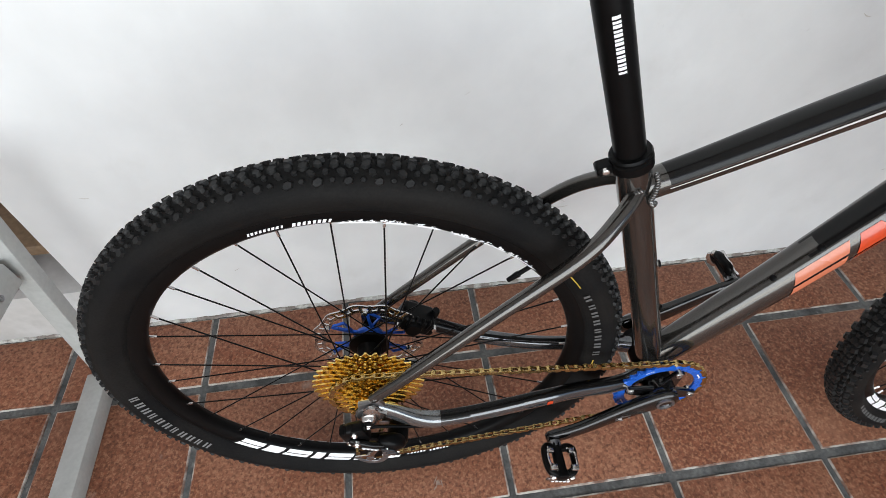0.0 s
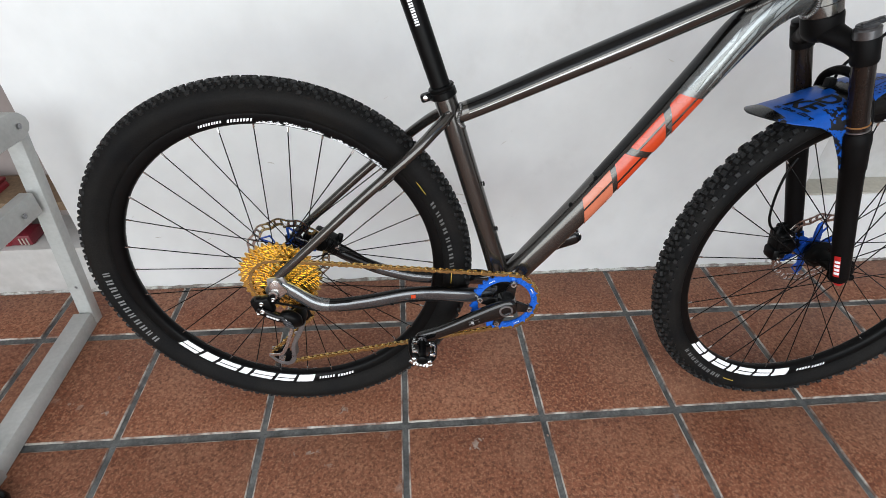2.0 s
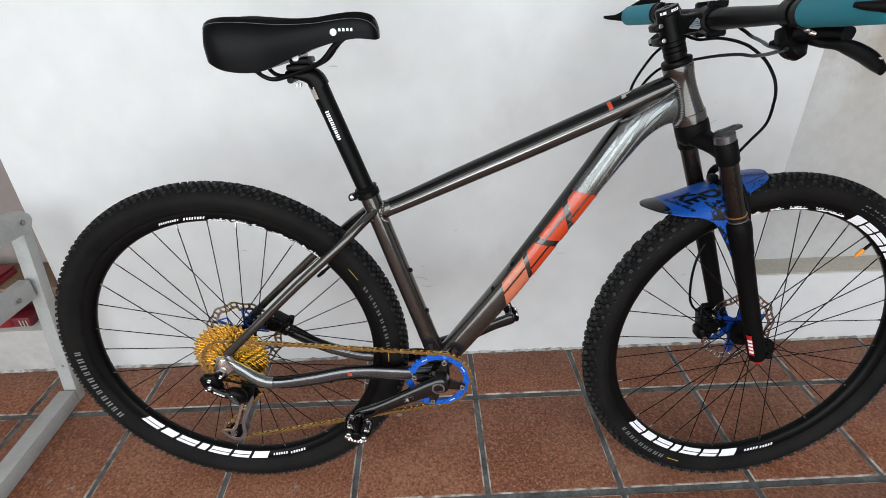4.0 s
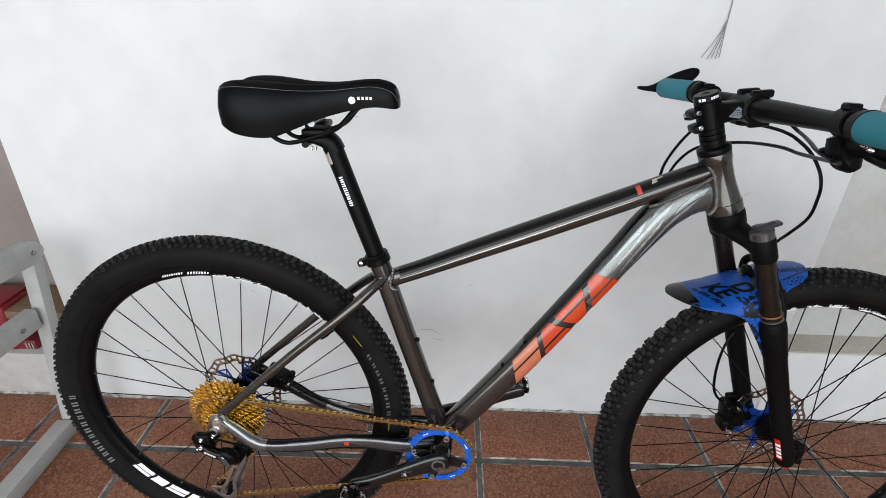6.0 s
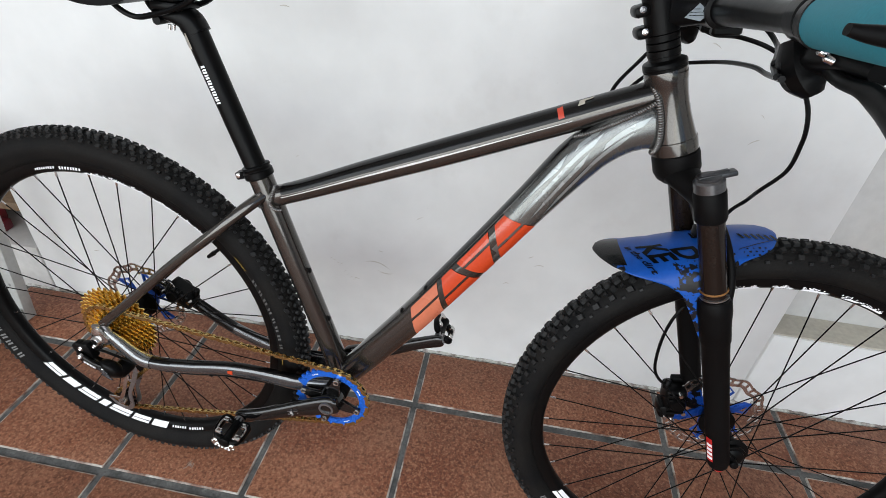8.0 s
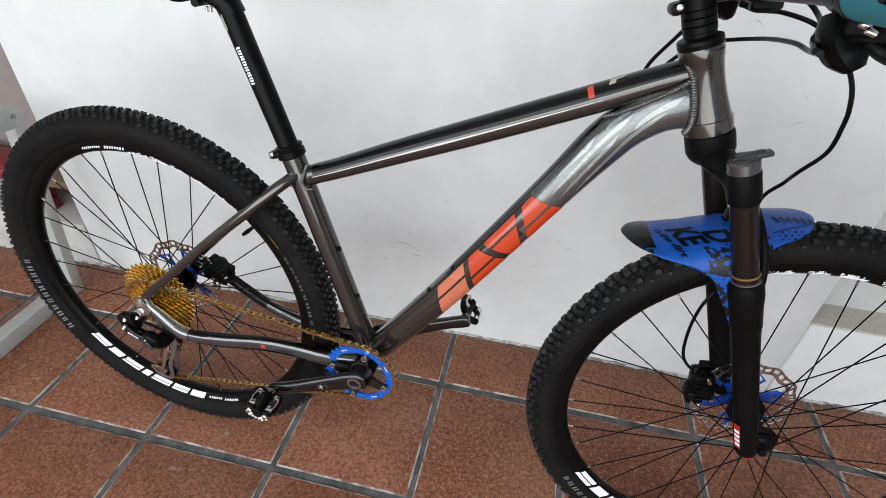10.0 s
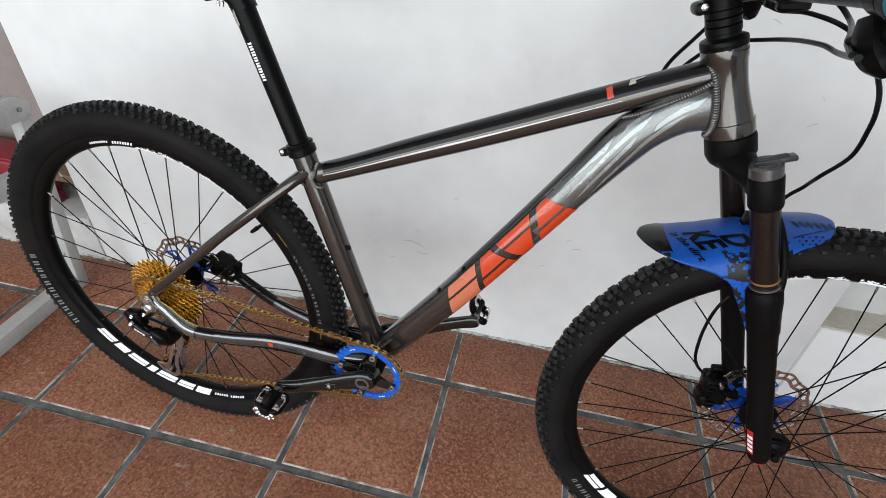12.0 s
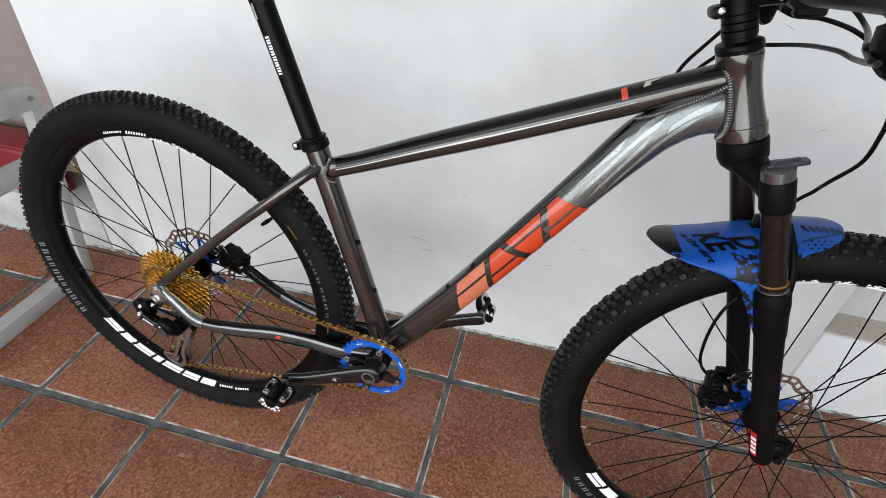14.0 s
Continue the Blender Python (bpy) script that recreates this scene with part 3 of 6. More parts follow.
for side in (-1, 1):
    ss, cs = stay_rows(side)
    if side > 0:
        # the stay on the disc side runs lower
        cs = spline([(0.400, 0.026, 0.302, 0.014, 0.012), (0.350, 0.042, 0.291, 0.0135, 0.010), (0.285, 0.052, 0.284, 0.0125, 0.0095), (0.235, 0.060, 0.284, 0.012, 0.0095), (0.165, 0.067, 0.301, 0.0115, 0.0098), (0.110, 0.071, 0.327, 0.011, 0.0098), (0.075, 0.073, 0.346, 0.011, 0.009), (0.030, 0.072, 0.359, 0.0105, 0.007), (0.004, 0.071, 0.372, 0.0085, 0.005)], 7)
    bm = B()
    sweep(bm, ss, 18)
    part("seat_stay", bm, GUN, bicycle, "slim curved gunmetal seat stay")
    bm = B()
    cs_frames = sweep(bm, cs, 22, power=2.6)
    stay = part("chain_stay", bm, [STAYSILVER, BLACKPAINT], bicycle, "curved grey chain stay")
    split_paint(stay, lambda f: f.normal.z > (-0.1 if side > 0 else 0.72) and 0.05 < f.center.x < (0.165 if side > 0 else 0.36))
    bm = B()
    i = 17
    c, n, b, a, h = cs_frames[i]
    if side < 0:
        strip_decal(bm, cs_frames, 0.350, 0.368, [(0, 0.25), (1, 0.25), (1, -0.35), (0, -0.35)], n=2)
        part("decal", bm, ORANGE, stay, "small orange mark")
    else:
        bm.free()
    if side < 0:
        # bright sleeve at the bend behind the dropout
        bm = B()
        sweep(bm, [(x, y - 0.0004, z, a + 0.0009, b + 0.0009) for x, y, z, a, b in cs if 0.008 < x < 0.098], 22, power=2.6)
        part("stay_sleeve", bm, SLEEVE, stay, "bright silver sleeve at the bend")
    # dropout plate
    bm = B()
    prism(bm, [(-0.012, 0.024), (0.016, 0.030), (0.024, 0.010), (0.012, -0.014), (-0.006, -0.022), (-0.014, -0.006)], (0.002, side * 0.0715, 0.355), (1, 0, 0), (0, 0, 1), 0.007, 0.0012)
    part("dropout", bm, GREYSTEEL if side < 0 else GUN, bicycle, "forged axle dropout")

def weld(rows, r, parent, step=0.0029):
    """A row of overlapping beads along a curve."""
    pts = spline(rows, 24)
    bm = B()
    dist, last = 0.0, V(pts[0])
    for p, q in zip(pts, pts[1:]):
        p, q = V(p), V(q)
        dist += (q - p).length
        if dist >= step:
            dist = 0.0
            d = (q - p).normalized()
            up = d.orthogonal().normalized()
            m = Matrix.Translation(p) @ d.to_track_quat("X", "Z").to_matrix().to_4x4() @ Matrix.Rotation(0.35, 4, "Z") @ Matrix.Diagonal((step * 0.80, r, r, 1))
            bmesh.ops.create_icosphere(bm, subdivisions=2, radius=1.0, matrix=m)
    return tagged(part("weld", bm, WELD, parent, "rippled weld bead", smooth=60), kind="stuff")


# welds round the head joint
weld([(0.7960, -0.0070, 0.8680), (0.8010, -0.0140, 0.8630), (0.8065, -0.0190, 0.8555), (0.8105, -0.0208, 0.8450), (0.8145, -0.0220, 0.8340), (0.8180, -0.0228, 0.8190), (0.8195, -0.0222, 0.8080), (0.8195, -0.0185, 0.7990), (0.8190, -0.011, 0.7920), (0.8190, 0.0, 0.7900)], 0.0038, head, 0.0025)
weld([(0.7240, -0.0125, 0.7985), (0.7380, -0.0180, 0.8055), (0.7540, -0.0200, 0.8150), (0.7720, -0.0205, 0.8260), (0.7910, -0.0205, 0.8390), (0.8050, -0.0205, 0.8505)], 0.0030, head, 0.0023)
weld([(0.3235, -0.0040, 0.6660), (0.3240, -0.0120, 0.6610), (0.3225, -0.0170, 0.6520), (0.3200, -0.0185, 0.6420), (0.3250, -0.0160, 0.6330), (0.3310, -0.0090, 0.6290)], 0.0032, top, 0.0024)
weld([(0.3080, -0.0185, 0.6560), (0.3010, -0.0190, 0.6520), (0.2960, -0.0180, 0.6460), (0.2990, -0.0190, 0.6390), (0.3060, -0.0192, 0.6340)], 0.0030, top, 0.0024)
# seat collar
bm = B()
pd = V((-0.122, 0, 0.3754)).normalized()
co = V((0.2980, 0, 0.6755))
lathe(bm, [(0.0188, -0.002), (0.0212, 0.0), (0.0212, 0.009), (0.0195, 0.0105), (0.0195, 0.0125), (0.0208, 0.0145), (0.0195, 0.017), (0.0165, 0.0175)], co, pd, 30)
box(bm, (-0.027, 0, 0.0065), (0.016, 0.016, 0.011), Matrix.Translation(co) @ Matrix.Rotation(-0.314, 4, "Y"), 0.002)
collar = part("seat_collar", bm, SATIN, bicycle, "black seat collar")
bm = B()
lathe(bm, [(0.0035, 0), (0.0035, 0.004), (0.002, 0.0045)], co + V((-0.0285, -0.0075, -0.0005)), (0, -1, 0), 12)
part("bolt", bm, STEEL, collar)
# seat post
bm = B()
post_top = V((0.2272, 0, 0.879))
pf = sweep(bm, [(*(co + pd * 0.002), 0.0153, 0.0153), (*co.lerp(post_top, 0.5), 0.0153, 0.0153), (*post_top, 0.0153, 0.0153)], 28)
post = part("seat_post", bm, SATIN, bicycle, "black alloy seat post")
bm = B()
hp = co.lerp(post_top, 0.975)
sweep(bm, spline([(*(hp + V((0.006, 0, -0.012))), 0.016, 0.0155), (*(hp + V((-0.004, 0, 0.004))), 0.015, 0.0165), (*(hp + V((-0.024, 0, 0.008))), 0.0085, 0.017), (*(hp + V((-0.045, 0, 0.0085))), 0.0060, 0.015)], 5), 18, power=2.6)
box(bm, (-0.020, 0, 0.020), (0.040, 0.046, 0.010), Matrix.Translation(hp), 0.003, 2)
box(bm, (-0.018, 0, 0.030), (0.030, 0.050, 0.009), Matrix.Translation(hp), 0.003, 2)
lathe(bm, [(0.0055, -0.020), (0.0055, 0.020)], hp + V((-0.036, 0, 0.002)), (0, 1, 0), 14)
part("seat_clamp", bm, PLASTIC, post)
bm = B()
lathe(bm, [(0.0055, -0.030), (0.0060, -0.027), (0.0060, 0.027), (0.0055, 0.030)], hp + V((-0.021, 0, 0.036)), (0, 1, 0), 16)
part("clamp_barrel", bm, GREYSTEEL, post, "grey steel clamp barrel")
for dx in (-0.030, -0.024):
    bm = B()
    lathe(bm, [(0.0022, -0.006), (0.0022, 0.0)], hp + V((dx, -0.004, -0.004)), (0.2, 0, 1), 10)
    part("bolt", bm, STEEL, post)
# marks on the seat post: white bars and a paper label
DT_POWER = 2.0
for k in range(14):
    s0 = 0.512 + k * 0.01675
    bm = B()
    strip_decal(bm, pf, s0, s0 + (0.0125 if k % 2 else 0.0095), [(0.0, 0.32), (1.0, 0.32), (1.0, -0.08), (0.0, -0.08)], n=2)
    part("decal", bm, WHITEDECAL, post, "white printed bar")
bm = B()
strip_decal(bm, pf, 0.845, 0.935, [(0, 0.92), (1, 0.92), (1, 0.30), (0, 0.30)], n=4)
part("decal", bm, STICKER, post, "small worn paper label")
for v in (0.74, 0.60, 0.46):
    bm = B()
    strip_decal(bm, pf, 0.86, 0.92, [(0, v), (1, v), (1, v - 0.06), (0, v - 0.06)], lift=0.0012, n=2)
    part("decal", bm, GREYDECAL, post, "faded line of print")


# saddle
def saddle():
    bm = B()
    # stations from tail to nose: x, top z, skirt depth, half width, dip of the middle
    st = [(0.078, 0.953, 0.045, 0.052, 0.010), (0.086, 0.9665, 0.062, 0.062, 0.011), (0.105, 0.9715, 0.075, 0.069, 0.012), (0.135, 0.972, 0.080, 0.070, 0.012), (0.165, 0.970, 0.077, 0.064, 0.011), (0.195, 0.9675, 0.064, 0.053, 0.009), (0.225, 0.967, 0.052, 0.042, 0.007), (0.255, 0.968, 0.044, 0.034, 0.005), (0.285, 0.9715, 0.041, 0.028, 0.004), (0.315, 0.9735, 0.039, 0.024, 0.003), (0.337, 0.9690, 0.036, 0.0205, 0.001), (0.347, 0.9610, 0.029, 0.0165, 0.0), (0.3515, 0.9500, 0.017, 0.010, 0.0)]
    st = [(0.0800 + (a - 0.078) * 0.936, *r) for a, *r in st]
    rows = spline(st, 3)
    rings, n = [], 21
    for x, zt, dep, hw, dip in rows:
        ring = []
        for k in range(n):
            f = -1 + 2 * k / (n - 1)
            a = abs(f)
            if a < 0.62:
                u = a / 0.62
                y = hw * 0.86 * u
                z = zt - dip * (1 - u) ** 2 - 0.006 * u**3
            else:
                u = (a - 0.62) / 0.38
                y = hw * (0.86 + 0.14 * math.sin(min(1, u * 1.6) * math.pi / 2) - 0.22 * max(0, u - 0.55))
                z = zt - 0.006 - (dep - 0.006) * u**1.15
            ring.append(bm.verts.new((x, math.copysign(y, f) if f else 0.0, z)))
        rings.append(ring)
    for r0, r1 in zip(rings, rings[1:]):
        for k in range(n - 1):
            bm.faces.new((r0[k], r0[k + 1], r1[k + 1], r1[k]))
    for r in (rings[0], rings[-1]):
        bm.faces.new(r)
    # the base under the cover
    for r0, r1 in zip(rings, rings[1:]):
        bm.faces.new((r0[0], r1[0], r1[-1], r0[-1]))
    ob = part("saddle", bm, [LEATHER, FABRIC], bicycle, "black padded leather saddle with pale stitching", smooth=50)
    split_paint(ob, lambda f: f.normal.z > 0.55)
    # stitching along the side
    for sgn in (-1, 1):
        bm = B()
        sweep(bm, [(x, sgn * (hw * 0.905 + 0.001), zt - 0.009 - 0.0012, 0.00035, 0.00035) for x, zt, dep, hw, dip in rows[2:-1]], 6, up=(0.1, 1, 0.3))
        part("stitching", bm, TYREPRINT, ob, "thin pale stitching")
    for sgn in (-1, 1):
        bm = B()
        hose(bm, [(0.285, sgn * 0.010, 0.938), (0.268, sgn * 0.016, 0.926), (0.247, sgn * 0.022, 0.904), (0.222, sgn * 0.022, 0.892), (0.190, sgn * 0.022, 0.882), (0.168, sgn * 0.023, 0.878), (0.152, sgn * 0.026, 0.884), (0.140, sgn * 0.032, 0.898), (0.125, sgn * 0.036, 0.915)], 0.0035)
        part("saddle_rail", bm, PLASTIC, ob, "black steel saddle rail")
    # printed mark: a round badge and four small bars
    bm = B()
    def side(x, z):
        i = min(range(len(rows)), key=lambda j: abs(rows[j][0] - x))
        return -(rows[i][3] * 1.0 + 0.0012)
    bmesh.ops.create_circle(bm, cap_ends=True, segments=14, radius=0.0052, matrix=Matrix.Translation((0.2705, side(0.2705, 0) - 0.0003, 0.9445)) @ Matrix.Rotation(math.pi / 2, 4, "X"))
    part("decal", bm, WHITEDECAL, ob, "small white badge")
    for k in range(4):
        bm = B()
        x = 0.2785 + k * 0.0058
        yv = side(x, 0)
        vs = [bm.verts.new(p) for p in ((x, yv, 0.9455), (x + 0.0034, yv + 0.0004, 0.9455), (x + 0.0034, yv + 0.0004, 0.9498), (x, yv, 0.9498))]
        bm.faces.new(vs)
        part("decal", bm, WHITEDECAL, ob, "small white bar")


saddle()


# ---- wheels ----
def knobs(c, big):
    """Tread blocks round a tyre as one list of vertices and faces."""
    vs, fs = [], []
    rm, rt = (RR - 0.0275, 0.0245) if not big else (RR - 0.0336, 0.0245)
    w2 = 0.0275 if big else 0.0262
    # angle on the casing, way along the pitch, half length, half width, height, twist
    if big:
        n = 82
        rows = [(8, 0.0, 5.6, 4.4, 4.6, 8), (7, 0.5, 4.6, 3.8, 4.6, -8), (29, 0.27, 4.6, 3.9, 4.8, 12), (29, 0.78, 2.9, 2.4, 3.6, 0), (49, 0.55, 5.2, 4.4, 4.8, -10), (64, 0.05, 3.0, 2.0, 2.6, 0)]
    else:
        n = 78
        rows = [(9, 0.0, 5.2, 4.0, 3.4, 28), (8, 0.5, 4.8, 3.6, 3.4, -24), (25, 0.28, 3.2, 2.6, 3.2, 20), (27, 0.78, 4.8, 3.4, 3.4, -30), (44, 0.06, 3.0, 2.3, 3.0, 0), (46, 0.52, 5.4, 3.8, 3.4, 24)]
    rnd = random.Random(7 if big else 3)
    outline = [(-1.0, -0.8), (0.8, -1.0), (1.0, 0.8), (-0.8, 1.0)] if big else [(-1.0, 0.0), (-0.45, -1.0), (0.6, -0.9), (1.0, 0.1), (0.4, 1.0), (-0.6, 0.85)]
    m = len(outline)
    for k in range(n):
        for side in (-1, 1):
            for ang, off, tl, wl, h, tw in rows:
                th = 2 * math.pi * (k + off + (0.5 if side > 0 else 0.0) + rnd.uniform(-0.03, 0.03)) / n
                a = radians(side * ang + rnd.uniform(-1.2, 1.2))
                er, et, ey = V((math.cos(th), 0, math.sin(th))), V((-math.sin(th), 0, math.cos(th))), V((0, 1, 0))
                out = er * math.cos(a) + ey * math.sin(a)
                acr = -er * math.sin(a) + ey * math.cos(a)
                f = radians(tw * side + rnd.uniform(-5, 5))
                ux, uy = et * math.cos(f) + acr * math.sin(f), acr * math.cos(f) - et * math.sin(f)
                o = c + er * (rm + rt * math.cos(a)) + ey * (w2 * math.sin(a)) - out * 0.0012
                grow = rnd.uniform(0.9, 1.08) * 0.001
                base = len(vs)
                for wide, up in ((1.12, 0.0), (0.82, h * 0.001 + 0.0012)):
                    for x, y in outline:
                        vs.append(o + out * up + ux * (x * tl * grow * wide) + uy * (y * wl * grow * wide))
                fs.append([base + m + i for i in range(m)])
                fs += [[base + i, base + (i + 1) % m, base + m + (i + 1) % m, base + m + i] for i in range(m)]
    return [tuple(v) for v in vs], fs


def hub_spokes(wheel, c, phase, fr, fl, m):
    """32 crossed spokes; fr, fl: half width and radius of the flanges on the right and on the left."""
    for k in range(32):
        rim_a = radians(phase - 11.25 * k)
        right = k % 2 == 0
        y, r = (-fr[0], fr[1]) if right else (fl[0], fl[1])
        turn = radians(68) * (-1 if (k // 2) % 2 else 1)
        h = c + V((r * math.cos(rim_a + turn), y, r * math.sin(rim_a + turn)))
        e = c + V((0.2825 * math.cos(rim_a), -0.003 if right else 0.003, 0.2825 * math.sin(rim_a)))
        bm = B()
        rod(bm, h, e, 0.0010, seg=6)
        part("spoke", bm, SATIN, wheel, m=m)
        bm = B()
        d = (e - h).normalized()
        rod(bm, e - d * 0.011, e + d * 0.002, 0.0017, seg=6)
        part("spoke_nipple", bm, STEEL, wheel, m=m)


def rotor(wheel, c, y, m, broad=False):
    n = 180
    wave = [0.0800 + 0.0022 * math.sin(12 * 2 * math.pi * i / n) for i in range(n)]
    inner = [0.0640 + 0.0022 * math.sin(12 * 2 * math.pi * i / n) for i in range(n)]
    bm = B()
    ring_plate(bm, inner, [r - 0.0105 for r in wave], c + V((0, y, 0)), (0, 1, 0), 0.0018)
    ring_plate(bm, [r - 0.0040 for r in wave], wave, c + V((0, y, 0)), (0, 1, 0), 0.0018)
    for k in range(36):
        f = 2 * math.pi * (k + 0.2) / 36
        d, t = V((math.cos(f), 0, math.sin(f))), V((-math.sin(f), 0, math.cos(f)))
        prism(bm, [(-0.0022, -0.0055), (0.0022, -0.0055), (0.0032, 0.0055), (-0.0012, 0.0055)], c + V((0, y, 0)) + d * 0.0732, t, d, 0.0018)
    rt = part("brake_rotor", bm, STEEL, wheel, "wavy steel disc brake rotor", m)
    bm = B()
    lathe(bm, [(0.022, -0.004), (0.024, 0.0), (0.022, 0.006)], c + V((0, y + 0.001, 0)), (0, 1, 0), 24)
    boss = part("rotor_carrier", bm, DARKBLUE, wheel, "blue anodised rotor carrier", m)
    for k in range(6):
        bm = B()
        f = 2 * math.pi * k / 6 + 0.3
        d, t = V((math.cos(f), 0, math.sin(f))), V((-math.sin(f), 0, math.cos(f)))
        prism(bm, [(-0.005, 0.018), (-0.0005, 0.018), (0.0050, 0.036), (0.0105, 0.056), (0.0110, 0.066), (0.0075, 0.066), (0.0070, 0.056), (0.0015, 0.038)], c + V((0, y + 0.002, 0)), t, d, 0.004, 0.0006)
        if broad:
            prism(bm, [(-0.013, 0.016), (0.004, 0.016), (0.010, 0.034), (0.014, 0.052), (0.009, 0.060), (0.001, 0.046), (-0.006, 0.034)], c + V((0, y + 0.0025, 0)), t, d, 0.0042, 0.0006)
        prism(bm, [(0.003, 0.019), (0.005, 0.020), (-0.0082, 0.050), (0.009, 0.0600), (0.008, 0.0618), (-0.0102, 0.0512)], c + V((0, y + 0.002, 0)), t, d, 0.0036)
        part("carrier_arm", bm, DARKBLUE, wheel, m=m)
    for k in range(6):
        bm = B()
        f = 2 * math.pi * k / 6 + 0.3 + 0.19
        lathe(bm, [(0.0035, -0.004), (0.0035, 0.004)], c + V((0.0645 * math.cos(f), y, 0.0645 * math.sin(f))), (0, 1, 0), 10)
        part("rivet", bm, STEEL, wheel, m=m)


def wheel(name, c, m, big, decals, label):
    bm = B()
    # box section rim
    lathe(bm, [(0.2985, -0.0130), (0.3015, -0.0128), (0.3015, -0.0110), (0.2950, -0.0100), (0.2950, 0.0100), (0.3015, 0.0110), (0.3015, 0.0128), (0.2985, 0.0130), (0.2870, 0.0118), (0.2815, 0.0070), (0.2800, 0.0), (0.2815, -0.0070), (0.2870, -0.0118)], c, (0, 1, 0), 96, close=True)
    w = part(name, bm, SATIN, bicycle, label, m)
    # tyre casing
    bm = B()
    w2 = 0.0262 if not big else 0.0275
    prof = []
    rm = RR - 0.0275 if not big else RR - 0.0336
    for i in range(25):
        a = radians(-128 + 256 * i / 24)
        rr = rm + (0.0245) * math.cos(a)
        yy = w2 * math.sin(a)
        if abs(a) > radians(105):
            k = (abs(a) - radians(105)) / radians(23)
            yy = math.copysign(abs(yy) * (1 - k) + 0.0118 * k, yy)
            rr = rr * (1 - k) + 0.2985 * k
        prof.append((rr, yy))
    lathe(bm, prof + [(0.2990, 0.0)], c, (0, 1, 0), 120, close=True)
    ty = part("tyre", bm, RUBBER, w, "worn black rubber tyre", smooth=60)
    ty.matrix_basis = Matrix()
    tagged(part("tread", knobs(c, big), KNOB, w, "small rubber knobs" if not big else "chunky rubber knobs", smooth=0), kind="stuff")
    # raised ring where the tyre meets the rim
    bm = B()
    for y in (-0.0135, 0.0135):
        sweep(bm, [(c.x + 0.3035 * math.cos(2 * math.pi * i / 96), y, c.z + 0.3035 * math.sin(2 * math.pi * i / 96), 0.0016, 0.0016) for i in range(97)], 6)
    part("bead_line", bm, MATTE, w)
    for material, text, marks, single in decals:
        for side in (-1, 1):
            bm = B()
            for k, rings in enumerate(marks):
                ring_patch(bm, c.x, c.z, side, rings)
                if single or k == len(marks) - 1:
                    mark = part("decal", bm, material, w, text, smooth=0)
                    if not single:
                        tagged(mark, kind="stuff")
                    bm = B()
            bm.free()
    return w


def letters(a0, a1, n, gap=0.22, r0=0.2835, r1=0.2975, y0=0.0117, y1=0.0132, slant=-2.0, seed=1):
    """n slanted bars of uneven width on an arc."""
    rnd, out, st = random.Random(seed), [], (a1 - a0) / n
    for k in range(n):
        b0 = a0 + st * k
        b1 = b0 + st * (1 - gap) * rnd.uniform(0.7, 1.0)
        mid, ym = (r0 + r1) / 2, (y0 + y1) / 2 + 0.0004
        out.append([(r0, y0, b0, b1), (mid, ym, b0 + slant / 2, b1 + slant / 2), (r1, y1, b0 + slant, b1 + slant)])
    return out


# plain slanted blocks: width, and pieces as u0, u1, v0, v1
HALVES = ((0.0, 1.0, 0.56, 1.0), (0.0, 1.0, 0.0, 0.44))
WHOLE = ((0.0, 1.0, 0.0, 1.0),)
WORD = ((0.84, HALVES), (0.62, WHOLE), (0.88, HALVES), (0.36, WHOLE), (0.92, HALVES), (0.80, HALVES), (0.74, WHOLE))


def big_word(a0, a1, blocks=WORD):
    """Heavy white slanted blocks with notches over the whole rim wall: u along the rim, v from its outer edge to its inner."""
    prof = np.array([(0.2822, 0.0090), (0.2874, 0.0125), (0.2922, 0.0131), (0.2998, 0.0141)])
    out, at = [], a0
    k = (a1 - a0) / (sum(w for w, _ in blocks) + 0.14 * len(blocks))
    for w, pieces in blocks:
        for u0, u1, v0, v1 in pieces:
            rings = []
            for v in np.linspace(v1, v0, 4):
                r = 0.2992 - 0.0160 * v
                lean = -1.6 * (1 - v)
                rings.append((r, float(np.interp(r, prof[:, 0], prof[:, 1])) + 0.0001, at + w * k * u0 + lean, at + w * k * u1 + lean))
            out.append(rings)
        at += (w + 0.14) * k
    return out


def bars(a0, a1, n, r0, r1, y0, y1, slant=0.0):
    """n pairs of thin upright bars on the tyre wall."""
    out, st = [], (a1 - a0) / n
    for k in range(n):
        b, w = a0 + st * k, st * (0.62 if k % 3 else 0.50)
        for p, q in ((0.0, 0.34), (0.62, 0.98)):
            out.append([(r0, y0, b + w * p, b + w * q), (r1, y1, b + w * p + slant, b + w * q + slant)])
    return out


def fine_print(a0, a1, n, **k):
    return letters(a0, a1, n, 0.30, **{**dict(r0=0.2875, r1=0.2935, y0=0.01265, y1=0.0134, slant=-0.4), **k})


